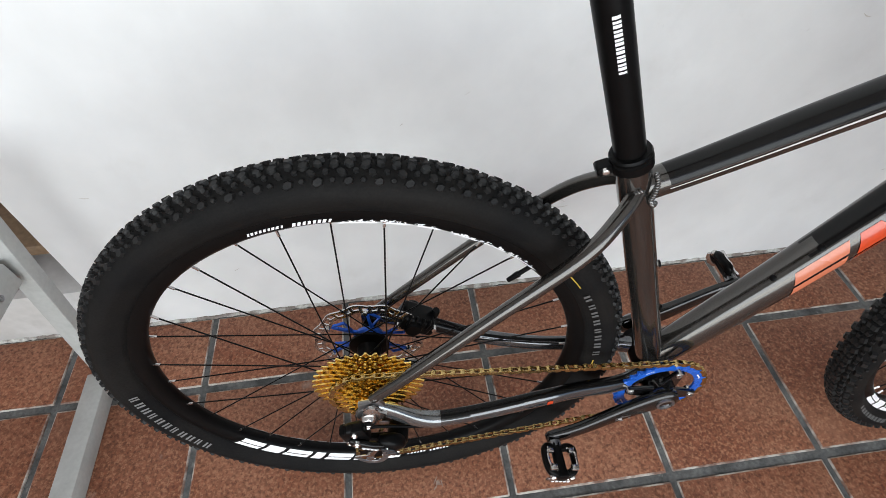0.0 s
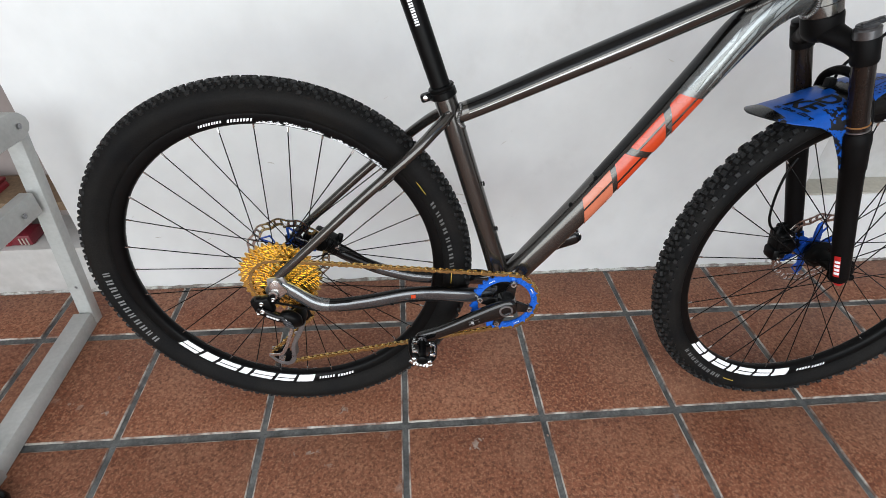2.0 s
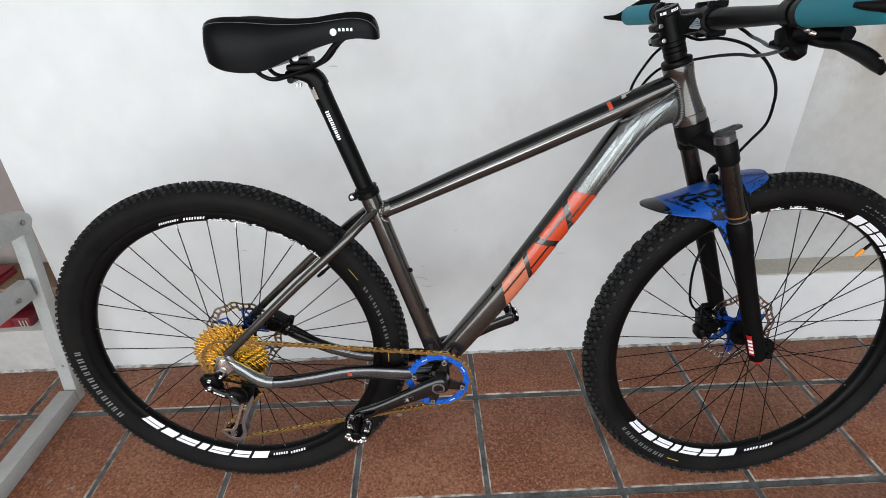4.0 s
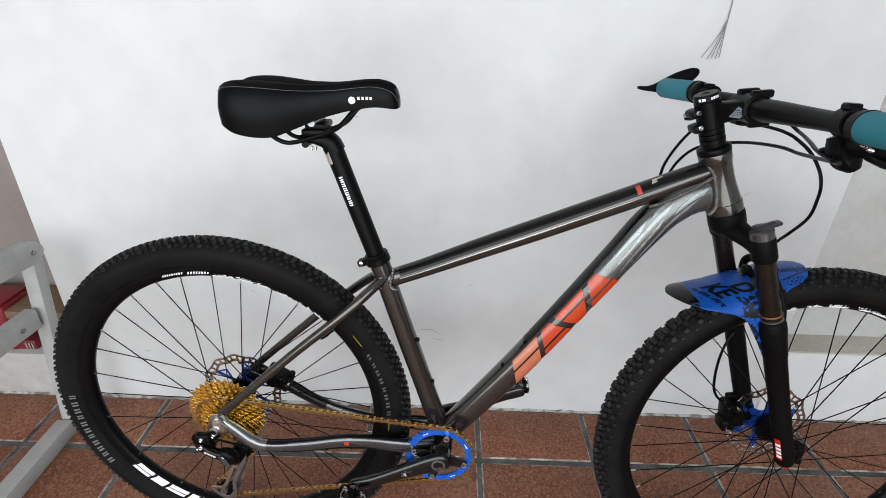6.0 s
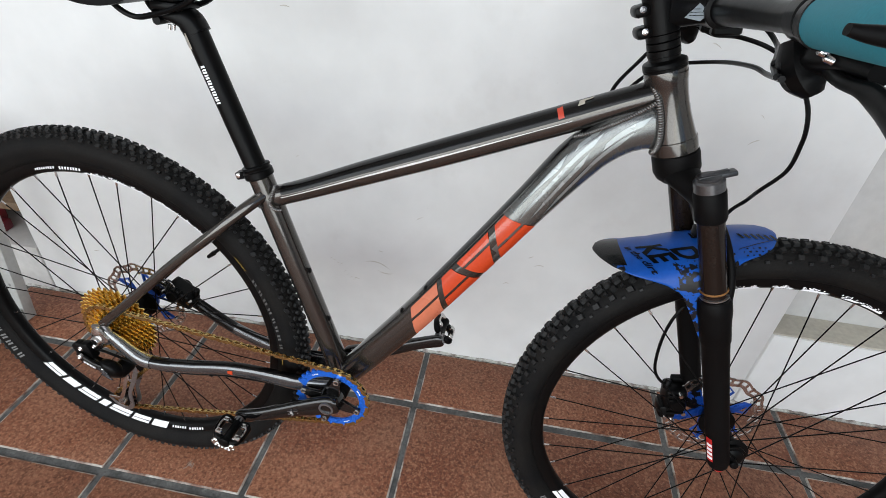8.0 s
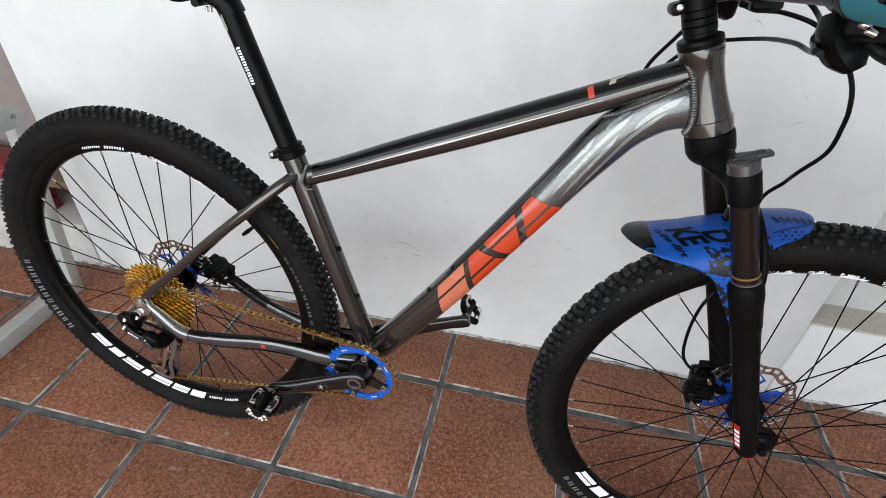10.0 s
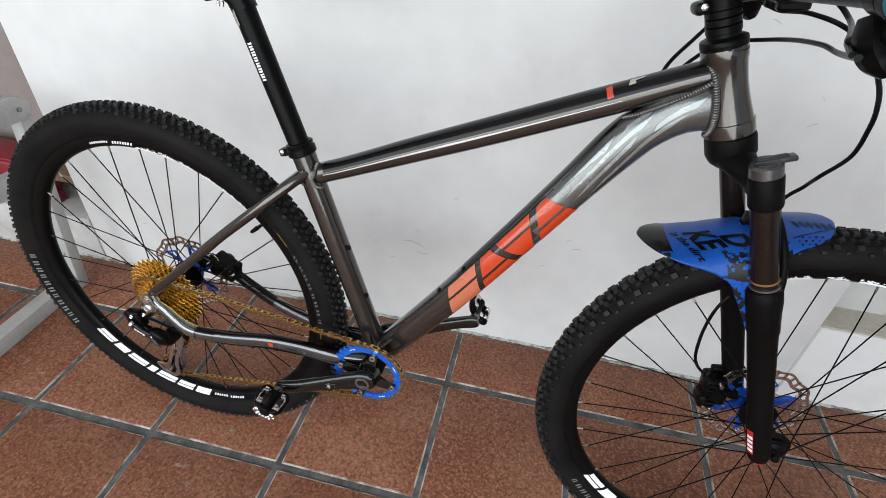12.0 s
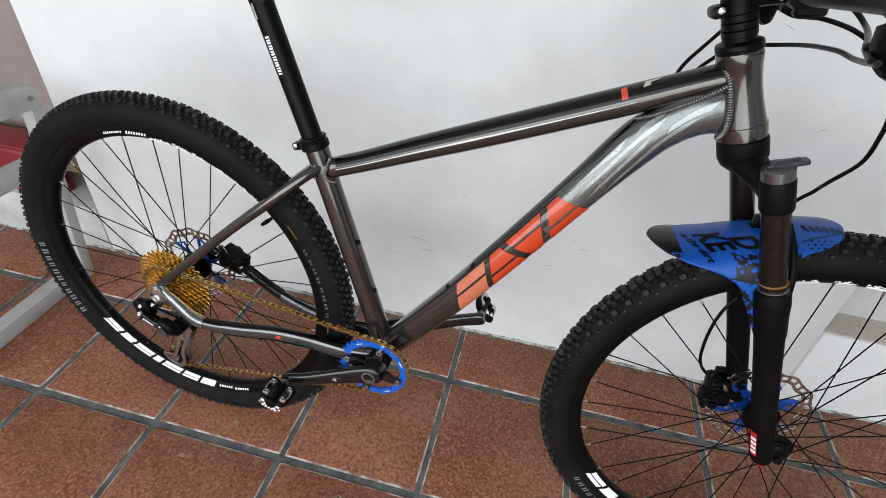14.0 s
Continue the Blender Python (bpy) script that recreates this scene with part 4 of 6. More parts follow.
def splatter(a0, a1, seed, gaps=(0.3, 1.6)):
    """Broken white flakes of print with ragged gaps."""
    rnd, out = random.Random(seed), []
    y = lambda r: 0.01245 + (r - 0.284) / 0.0145 * 0.0015
    flake = lambda lo, hi, p, q, sl: out.append([(lo, y(lo), p, q), (hi, y(hi), p + sl, q + sl)])
    a = a0
    while a < a1:
        solid = rnd.uniform(3.0, 8.0)
        lo = rnd.uniform(0.2840, 0.2852)
        hi = lo + rnd.uniform(0.0012, 0.0026)
        flake(lo, hi, a, a + solid, rnd.uniform(-2.0, -0.5))
        for k in range(int(solid * 3)):
            q = a + rnd.uniform(-0.3, solid)
            r0 = hi + rnd.uniform(-0.001, 0.0015)
            flake(r0, min(r0 + rnd.uniform(0.0006, 0.0024), 0.2975), q, q + rnd.uniform(0.12, 0.60), rnd.uniform(-0.6, 0.3))
        a += solid + rnd.uniform(*gaps)
    return out


rear_decals = [
    (WHITEDECAL, "large white block print on the rim", big_word(-142.0, -84.0), 0),
    (WHITEDECAL, "fine white print on the rim", fine_print(-83.5, -76.5, 6) + fine_print(-75.5, -68.0, 6, r0=0.2895, r1=0.2955), 0),
    (WHITEDECAL, "broken white print along the rim", fine_print(99.5, 107.5, 9, r0=0.2885, r1=0.2925) + fine_print(90.0, 98.0, 8, r0=0.2875, r1=0.2925) + splatter(43.0, 88.0, 2, (0.8, 3.0)), 0),
    (TYREPRINT, "grey bar print on the tyre wall", bars(178.5, 211.5, 11, 0.3100, 0.3205, 0.0230, 0.0267), 0),
    (FAINTDECAL, "faint slanted print on the tyre wall", bars(2.0, 29.0, 8, 0.3110, 0.3190, 0.0236, 0.0268, 0.8), 0),
    (YELLOWDECAL, "thin yellow line on the tyre wall", [[(0.3135, 0.0246, 31.5, 36.5), (0.3150, 0.0252, 31.5, 36.5)], [(0.3135, 0.0246, -4.5, 0.0), (0.3150, 0.0252, -4.5, 0.0)]], 1),
]
rear_wheel = wheel("rear_wheel", HUB_R, None, False, rear_decals, "black rear wheel rim with white print")
front_decals = [
    (WHITEDECAL, "large white block print on the rim", big_word(-141.0, -83.5), 0),
    (WHITEDECAL, "fine white print on the rim", fine_print(-81.5, -75.0, 5) + fine_print(-74.5, -68.5, 5, r0=0.2895, r1=0.2955), 0),
    (WHITEDECAL, "broken white print along the rim", splatter(68.0, 105.0, 5, (1.5, 5.0)), 0),
    (WHITEDECAL, "large white block print on the rim", big_word(22.0, 66.0), 0),
    (TYREPRINT, "grey bar print on the tyre wall", bars(28.0, 67.0, 11, 0.3095, 0.3190, 0.0243, 0.0283), 0),
    (TYREPRINT, "grey slanted print on the tyre wall", bars(-144.0, -118.5, 9, 0.3095, 0.3170, 0.0245, 0.0280, -0.8), 0),
    (YELLOWDECAL, "thin yellow line on the tyre wall", [[(0.3120, 0.0258, -117.5, -112.0), (0.3135, 0.0264, -117.5, -112.0)]], 1),
]
front_wheel = wheel("front_wheel", HUB_F, STEER, True, front_decals, "black front wheel rim with white print")
hub_spokes(rear_wheel, HUB_R, 147.02, (0.019, 0.027), (0.033, 0.027), None)
hub_spokes(front_wheel, HUB_F, 151.38, (0.034, 0.024), (0.024, 0.026), None)
# hubs
bm = B()
lathe(bm, [(0.010, -0.066), (0.012, -0.030), (0.029, -0.021), (0.029, -0.017), (0.017, -0.010), (0.015, 0.010), (0.018, 0.026), (0.029, 0.031), (0.029, 0.035), (0.022, 0.037), (0.020, 0.046), (0.011, 0.048), (0.010, 0.066)], HUB_R, (0, 1, 0), 32)
part("hub", bm, SATIN, rear_wheel, "black rear hub")
bm = B()
lathe(bm, [(0.0255, -0.0265), (0.0300, -0.0255), (0.0300, -0.0225), (0.0255, -0.0215)], HUB_R, (0, 1, 0), 32)
part("hub_ring", bm, RED, rear_wheel, "red anodised hub ring")
bm = B()
lathe(bm, [(0.010, -0.050), (0.016, -0.046), (0.018, -0.038), (0.026, -0.0355), (0.026, -0.0325), (0.015, -0.026), (0.014, 0.014), (0.018, 0.020), (0.028, 0.0225), (0.028, 0.0255), (0.021, 0.028), (0.019, 0.040), (0.010, 0.050)], HUB_F, (0, 1, 0), 32)
part("hub", bm, SATIN, front_wheel, "black front hub")
bm = B()
lathe(bm, [(0.0165, -0.0440), (0.0195, -0.0430), (0.0195, -0.0395), (0.0165, -0.0385)], HUB_F, (0, 1, 0), 28)
part("hub_ring", bm, SATIN, front_wheel)
rotor(rear_wheel, HUB_R, 0.043, None)
rotor(front_wheel, HUB_F, 0.046, None, True)
# valves
bm = B()
for (c, a, w) in ((HUB_R, 40.6, rear_wheel),):
    d = V((math.cos(radians(a)), 0, math.sin(radians(a))))
    rod(bm, c + d * 0.281, c + d * 0.262, 0.0030)
    rod(bm, c + d * 0.262, c + d * 0.246, 0.0042, 0.0030)
part("valve", bm, PLASTIC, rear_wheel, "black valve with dust cap")
bm = B()
d = V((math.cos(radians(46)), 0, math.sin(radians(46))))
rod(bm, HUB_F + d * 0.281, HUB_F + d * 0.262, 0.0030)
valve = part("valve", bm, PLASTIC, front_wheel)
bm = B()
rod(bm, HUB_F + d * 0.263, HUB_F + d * 0.247, 0.0048, 0.0036)
rod(bm, HUB_F + d * 0.247, HUB_F + d * 0.243, 0.0024, 0.0018)
part("valve_cap", bm, ORANGEPLASTIC, front_wheel, "orange valve cap")


# ---- drive ----
def toothed(n, r, depth=0.0042, per=4):
    """Radii by angle of a sprocket with n teeth."""
    out = []
    for k in range(n):
        out += [r - depth * 0.62, r - depth * 0.62, r - depth * 0.1, r + depth * 0.55, r + depth * 0.55, r - depth * 0.1]
    return out


cassette = None
teeth = (36, 33, 30, 27, 24, 21, 18, 16, 13, 11)
bm = B()
lathe(bm, [(0.016, -0.072), (0.018, -0.071), (0.018, -0.026), (0.016, -0.025)], HUB_R, (0, 1, 0), 24)
cassette = part("cassette", bm, GOLD, bicycle, "gold plated ten speed cassette")
for k, n in enumerate(teeth):
    r = n * 0.0127 / (2 * math.pi)
    y = -0.030 - 0.0041 * k
    outer = toothed(n, r, 0.0058)
    outer = outer[k % 6:] + outer[:k % 6]
    bm = B()
    inner = [max(0.014, r - 0.0135) + (0.0022 * math.sin(9 * 2 * math.pi * i / len(outer)) if n > 20 else 0) for i in range(len(outer))]
    ring_plate(bm, inner, outer, HUB_R + V((0, y, 0)), (0, 1, 0), 0.0019)
    if n > 20:
        for j in range(5):
            f = 2 * math.pi * (j + 0.13 * k) / 5
            d, t = V((math.cos(f), 0, math.sin(f))), V((-math.sin(f), 0, math.cos(f)))
            prism(bm, [(-0.006, 0.014), (0.006, 0.014), (0.004, r - 0.012), (-0.004, r - 0.012)], HUB_R + V((0, y, 0)), t, d, 0.0019)
    part("sprocket", bm, GOLD, cassette, smooth=25)
bm = B()
lathe(bm, [(0.0155, -0.0760), (0.0165, -0.0745), (0.0165, -0.0715), (0.010, -0.071)], HUB_R, (0, 1, 0), 24)
part("lock_ring", bm, GREYSTEEL, cassette, "grey lock ring")
# quick release nut and hanger
bm = B()
lathe(bm, [(0.0075, -0.088), (0.0098, -0.0855), (0.0105, -0.080), (0.0085, -0.0785), (0.0085, -0.076), (0.0125, -0.075)], HUB_R, (0, 1, 0), 18)
part("axle_nut", bm, STEEL, bicycle, "bright steel axle nut")
bm = B()
lathe(bm, [(0.0050, -0.0890), (0.0050, -0.0875)], HUB_R, (0, 1, 0), 12)
part("axle_end", bm, PLASTIC, bicycle)

# chainring and cranks
RING_Y = -0.049
bm = B()
outer = toothed(32, 0.0635, 0.0044)
ring_plate(bm, [0.0500 - 0.0030 * max(0, math.cos(4 * (2 * math.pi * i / 192 - radians(165)))) ** 6 for i in range(192)], outer, BB + V((0, RING_Y, 0)), (0, 1, 0), 0.0036)
chainring = part("chainring", bm, BLUE, bicycle, "blue anodised chainring", smooth=25)
bm = B()
for k in range(16):
    if k % 4 == 1:
        for j in range(4):
            arc_patch(bm, BB.x, BB.z, RING_Y - 0.0021, 0.0552, 0.0572, 22.5 * k + j * 3.2, 22.5 * k + j * 3.2 + 2.2, 0, 1)
tagged(part("decal", bm, WHITEDECAL, chainring, "fine white print", smooth=0), kind="stuff")
for k in range(4):
    bm = B()
    f = radians(165 + 90 * k)
    o = BB + V((0.0490 * math.cos(f), RING_Y, 0.0490 * math.sin(f)))
    lathe(bm, [(0.0022, -0.0085), (0.0026, -0.0105), (0.0048, -0.0108), (0.0056, -0.0098), (0.0056, 0.004)], o, (0, 1, 0), 14)
    part("chainring_bolt", bm, STEEL, chainring, "bright chainring bolt")
PEDAL = V((0.2580, 0, 0.2440))
for side in (-1, 1):
    e = PEDAL if side < 0 else BB * 2 - PEDAL
    y0, y1 = side * 0.066, side * 0.082
    bm = B()
    d = (e - BB).normalized()
    rows = [(*(BB + V((0, y0, 0)) - d * 0.020), 0.010, 0.006), (*(BB + V((0, y0, 0)) - d * 0.012), 0.017, 0.0085), (*(BB + V((0, y0, 0)) + d * 0.010), 0.0185, 0.009), (*(BB.lerp(e, 0.35) + V((0, y0 * 1.06, 0))), 0.0150, 0.0085), (*(BB.lerp(e, 0.75) + V((0, y1 * 0.97, 0))), 0.0118, 0.0072), (*(e + V((0, y1, 0))), 0.0125, 0.0068), (*(e + V((0, y1, 0)) + d * 0.010), 0.0085, 0.005)]
    sweep(bm, spline(rows, 5), 20, power=3.0)
    if side < 0:
        for k in range(4):
            f = radians(165 + 90 * k)
            o = BB + V((0, RING_Y - 0.006, 0))
            t, dd = V((-math.sin(f), 0, math.cos(f))), V((math.cos(f), 0, math.sin(f)))
            prism(bm, [(-0.014, 0.010), (0.014, 0.010), (0.0075, 0.042), (0.0065, 0.0535), (-0.0065, 0.0535), (-0.0075, 0.042)], o, t, dd, 0.006, 0.0012)
        lathe(bm, [(0.021, -0.064), (0.023, -0.048), (0.021, -0.044)], BB, (0, 1, 0), 28)
    arm = part("crank", bm, CRANKBLACK, bicycle, "glossy black crank arm")
    bm = B()
    lathe(bm, [(0.0128, side * 0.0735), (0.0128, side * 0.0765), (0.0098, side * 0.0768), (0.0090, side * 0.0745), (0.0060, side * 0.0740)], BB, (0, 1, 0), 24)
    part("crank_bolt", bm, GREYSTEEL, arm, "grey crank axle ring")
    pm = d.cross(V((0, 1, 0)))
    for k in range(5):
        bm = B()
        o = BB + d * (0.066 + 0.008 * k) + V((0, side * 0.0795, 0)) + pm * 0.001
        prism(bm, [(-0.0025, -0.0030), (0.0025, -0.0024), (0.0028, 0.0026), (-0.0022, 0.0032)], o, d, pm, 0.0012)
        part("decal", bm, GREYDECAL, arm, "worn grey print")
    rnd = random.Random(21 + side)
    for k in range(9):
        bm = B()
        along, off = rnd.uniform(0.045, 0.150), rnd.uniform(-0.010, 0.011)
        o = BB + d * along + V((0, side * (0.0795 + 0.0002 * k), 0)) + pm * off
        l, h = rnd.uniform(0.003, 0.012), rnd.uniform(0.0004, 0.0012)
        prism(bm, [(-l / 2, -h), (l * 0.3, -h * 0.6), (l / 2, h * 0.5), (-l * 0.2, h)], o, d, pm, 0.0010)
        part("scuff", bm, GREYSTEEL, arm, "bare metal scuff")
    # pedal: spindle body, two open jaws and end plates
    bm = B()
    mm = Matrix.Translation(e) @ Matrix.Rotation(0.30 if side < 0 else 0.9, 4, "Y")
    ends = [(0.0062, 0.082), (0.0062, 0.087), (0.0085, 0.089), (0.0090, 0.100), (0.0078, 0.104), (0.0082, 0.132), (0.0105, 0.136), (0.0100, 0.142), (0.0060, 0.144)]
    lathe(bm, [(r, side * y) for r, y in ends], e, (0, 1, 0), 18)
    pedal = part("pedal", bm, PLASTIC, bicycle, "black clipless pedal with steel bindings")
    bm = B()
    lathe(bm, [(0.0086, side * 0.0895), (0.0093, side * 0.0900), (0.0093, side * 0.0985), (0.0086, side * 0.0990)], e, (0, 1, 0), 8)
    part("locknut", bm, GREYSTEEL, pedal, "grey spindle nut")
    for sx in (-1, 1):
        # jaw: a bowed bar from the inner to the outer end, standing off the spindle
        bm = B()
        sweep(bm, spline([(*(mm @ V((sx * x, side * y, z))), a, b) for x, y, z, a, b in ((0.007, 0.101, 0.001, 0.0045, 0.0055), (0.014, 0.100, 0.004, 0.0055, 0.0065), (0.021, 0.104, 0.006, 0.0060, 0.0070), (0.0225, 0.115, 0.004, 0.0048, 0.0065), (0.0215, 0.126, 0.004, 0.0050, 0.0065), (0.016, 0.134, 0.003, 0.0060, 0.0065), (0.007, 0.137, 0.001, 0.0050, 0.0055))], 4), 12, up=(0, 0, 1), power=2.8)
        jaw = part("jaw", bm, SATIN, pedal, "black open binding jaw")
        for y, w in ((0.107, 0.010), (0.131, 0.011)):
            bm = B()
            box(bm, (sx * 0.0165, side * y, 0.0105), (w, 0.009, 0.007), mm, 0.002, 2)
            part("binding_plate", bm, STEEL, jaw, "bright steel binding plate")
        bm = B()
        sweep(bm, spline([(*(mm @ V((sx * x, side * y, z))), 0.0018, 0.0018) for x, y, z in ((0.011, 0.103, 0.010), (0.020, 0.108, 0.012), (0.0215, 0.118, 0.011), (0.020, 0.128, 0.012), (0.011, 0.134, 0.010))], 4), 8, up=(0, 0.2, 1))
        part("binding_bar", bm, STEEL, jaw, "bright steel binding bar")
        bm = B()
        lathe(bm, [(0.0045, 0.0), (0.0052, 0.001), (0.0052, 0.006), (0.0035, 0.0075)], mm @ V((sx * 0.0145, side * 0.137, 0.000)), (0, side, 0), 12)
        part("binding_screw", bm, STEEL, jaw, "bright adjusting screw")
    bm = B()
    sweep(bm, [(*(mm @ V((x, side * 0.1410, z))), a, 0.0020) for x, z, a in ((-0.021, -0.006, 0.003), (-0.014, -0.009, 0.005), (0.0, -0.011, 0.006), (0.014, -0.009, 0.005), (0.021, -0.006, 0.003))], 10)
    plate = part("end_plate", bm, STEEL, pedal, "bright steel end plate")
    for k in range(5):
        bm = B()
        box(bm, (-0.012 + 0.006 * k, side * 0.1432, -0.009), (0.0035, 0.0008, 0.0040), mm, 0.0)
        part("decal", bm, WHITEDECAL, plate, "small pale printed bar")

# chain
PU, PL = V((0.032, 0, 0.281)), V((-0.020, 0, 0.171))


def arc(c, r, a0, a1, n=24):
    return [c + V((r * math.cos(radians(a0 + (a1 - a0) * i / n)), 0, r * math.sin(radians(a0 + (a1 - a0) * i / n)))) for i in range(n + 1)]


loop = arc(BB, 0.0645, -98, 94, 40) + arc(HUB_R, 0.0490, 94, 262, 30) + arc(PU, 0.0210, 100, -30, 16) + arc(PL, 0.0210, 150, 274, 16)
loop.append(loop[0])
lens = np.cumsum([0] + [(b - a).length for a, b in zip(loop, loop[1:])])
count = int(lens[-1] / 0.0127) // 2 * 2
xs = np.interp(np.linspace(0, lens[-1], count + 1), lens, [p.x for p in loop])
zs = np.interp(np.linspace(0, lens[-1], count + 1), lens, [p.z for p in loop])
bm = B()
for k in range(count):
    a, b = V((xs[k], RING_Y + 0.0012, zs[k])), V((xs[k + 1], RING_Y + 0.0012, zs[k + 1]))
    d = (b - a).normalized()
    nn = d.cross(V((0, 1, 0)))
    half = (b - a).length / 2
    y = 0.0029 if k % 2 else 0.0019
    for s in (-1, 1):
        prism(bm, [(-half - 0.0036, -0.0018), (-half, -0.0041), (-half * 0.3, -0.0028), (half * 0.3, -0.0028), (half, -0.0041), (half + 0.0036, -0.0018), (half + 0.0036, 0.0018), (half, 0.0041), (half * 0.3, 0.0028), (-half * 0.3, 0.0028), (-half, 0.0041), (-half - 0.0036, 0.0018)], (a + b) / 2 + V((0, s * y, 0)), d, nn, 0.0010)
    lathe(bm, [(0.0037, -0.0022), (0.0037, 0.0022)], a, (0, 1, 0), 8)
part("chain", bm, CHAINGOLD, bicycle, "gold plated chain with half worn links", smooth=25)

# rear derailleur
bm = B()
box(bm, (0, 0, 0), (0.034, 0.016, 0.034), Matrix.Translation((-0.0190, -0.0900, 0.3360)) @ Matrix.Rotation(radians(-14), 4, "Y"), 0.004, 2)
sweep(bm, spline([(0.0030, -0.080, 0.3480, 0.008, 0.005), (-0.0030, -0.083, 0.3440, 0.0085, 0.006), (-0.0120, -0.086, 0.3420, 0.009, 0.008), (-0.0260, -0.090, 0.3460, 0.009, 0.008), (-0.0320, -0.092, 0.3500, 0.006, 0.006)], 5), 14, power=2.8)
lathe(bm, [(0.0125, -0.018), (0.0145, -0.015), (0.0147, 0.004), (0.0120, 0.012)], (0.0340, -0.074, 0.2970), (0.10, 1, 0.05), 26)
sweep(bm, spline([(-0.0260, -0.086, 0.3220, 0.005, 0.004), (-0.0040, -0.085, 0.3080, 0.0065, 0.005), (0.0220, -0.081, 0.2930, 0.008, 0.006)], 5), 12, power=3)
derailleur = part("rear_derailleur", bm, PLASTIC, bicycle, "black rear derailleur with grey cage")
bm = B()
sweep(bm, spline([(-0.0260, -0.099, 0.3340, 0.005, 0.004), (-0.0160, -0.1015, 0.3290, 0.0075, 0.005), (0.0040, -0.1025, 0.3175, 0.0075, 0.005), (0.0220, -0.100, 0.3090, 0.0075, 0.0045)], 5), 14, power=3)
part("outer_link", bm, BLACKPAINT, derailleur, "glossy black outer link")
bm = B()
box(bm, (0, 0, 0), (0.0230, 0.0012, 0.0042), Matrix.Translation((-0.0010, -0.1076, 0.3208)) @ Matrix.Rotation(radians(27), 4, "Y"), 0.0004)
part("decal", bm, GREYDECAL, derailleur, "pale printed bar")
for x, z, w in ((-0.0085, 0.3246, 0.0030), (-0.0035, 0.3221, 0.0026), (0.0012, 0.3197, 0.0028), (0.0060, 0.3172, 0.0030)):
    bm = B()
    box(bm, (0, 0, 0), (w, 0.0012, 0.0030), Matrix.Translation((x, -0.1080, z)) @ Matrix.Rotation(radians(27), 4, "Y"), 0.0003)
    part("decal", bm, WHITEDECAL, derailleur, "small white printed bar")
bm = B()
sweep(bm, spline([(0.0090, -0.094, 0.3170, 0.007, 0.006), (0.0190, -0.096, 0.3130, 0.014, 0.010), (0.0270, -0.095, 0.3050, 0.0165, 0.011), (0.0320, -0.092, 0.2960, 0.014, 0.009), (0.0350, -0.088, 0.2880, 0.007, 0.006)], 5), 16, power=3)
part("knuckle", bm, PLASTIC, derailleur, "black ribbed knuckle")
for k in range(3):
    bm = B()
    prism(bm, [(-0.0100, -0.0020), (0.0070, -0.0022), (0.0100, 0.0004), (0.0060, 0.0020), (-0.0100, 0.0018)], (0.0215 + 0.0026 * k, -0.1070, 0.3115 - 0.0064 * k), (0.85, 0, -0.5), (0.5, 0, 0.85), 0.0024, 0.0006)
    part("knuckle_rib", bm, SLATEALLOY, derailleur, "slate grey rib of the knuckle")
for p in ((-0.0005, -0.0885, 0.3470), (-0.0185, -0.0985, 0.3455), (-0.0165, -0.1060, 0.3345), (-0.0270, -0.0985, 0.3260), (0.0190, -0.1050, 0.3110)):
    bm = B()
    lathe(bm, [(0.0044, -0.003), (0.0044, 0.0015), (0.0032, 0.0025), (0.0016, 0.0012)], p, (0, -1, 0), 12)
    part("bolt", bm, STEEL, derailleur)
bm = B()
prism(bm, [(-0.007, 0.018), (0.002, 0.026), (0.010, 0.024), (0.013, 0.014), (0.023, 0.006), (0.020, -0.002), (0.009, -0.006), (0.004, -0.020), (-0.006, -0.022), (-0.010, -0.004)], (0.003, -0.0800, 0.357), (1, 0, 0), (0, 0, 1), 0.006, 0.0014)
part("hanger", bm, STEEL, bicycle, "silver gear hanger")
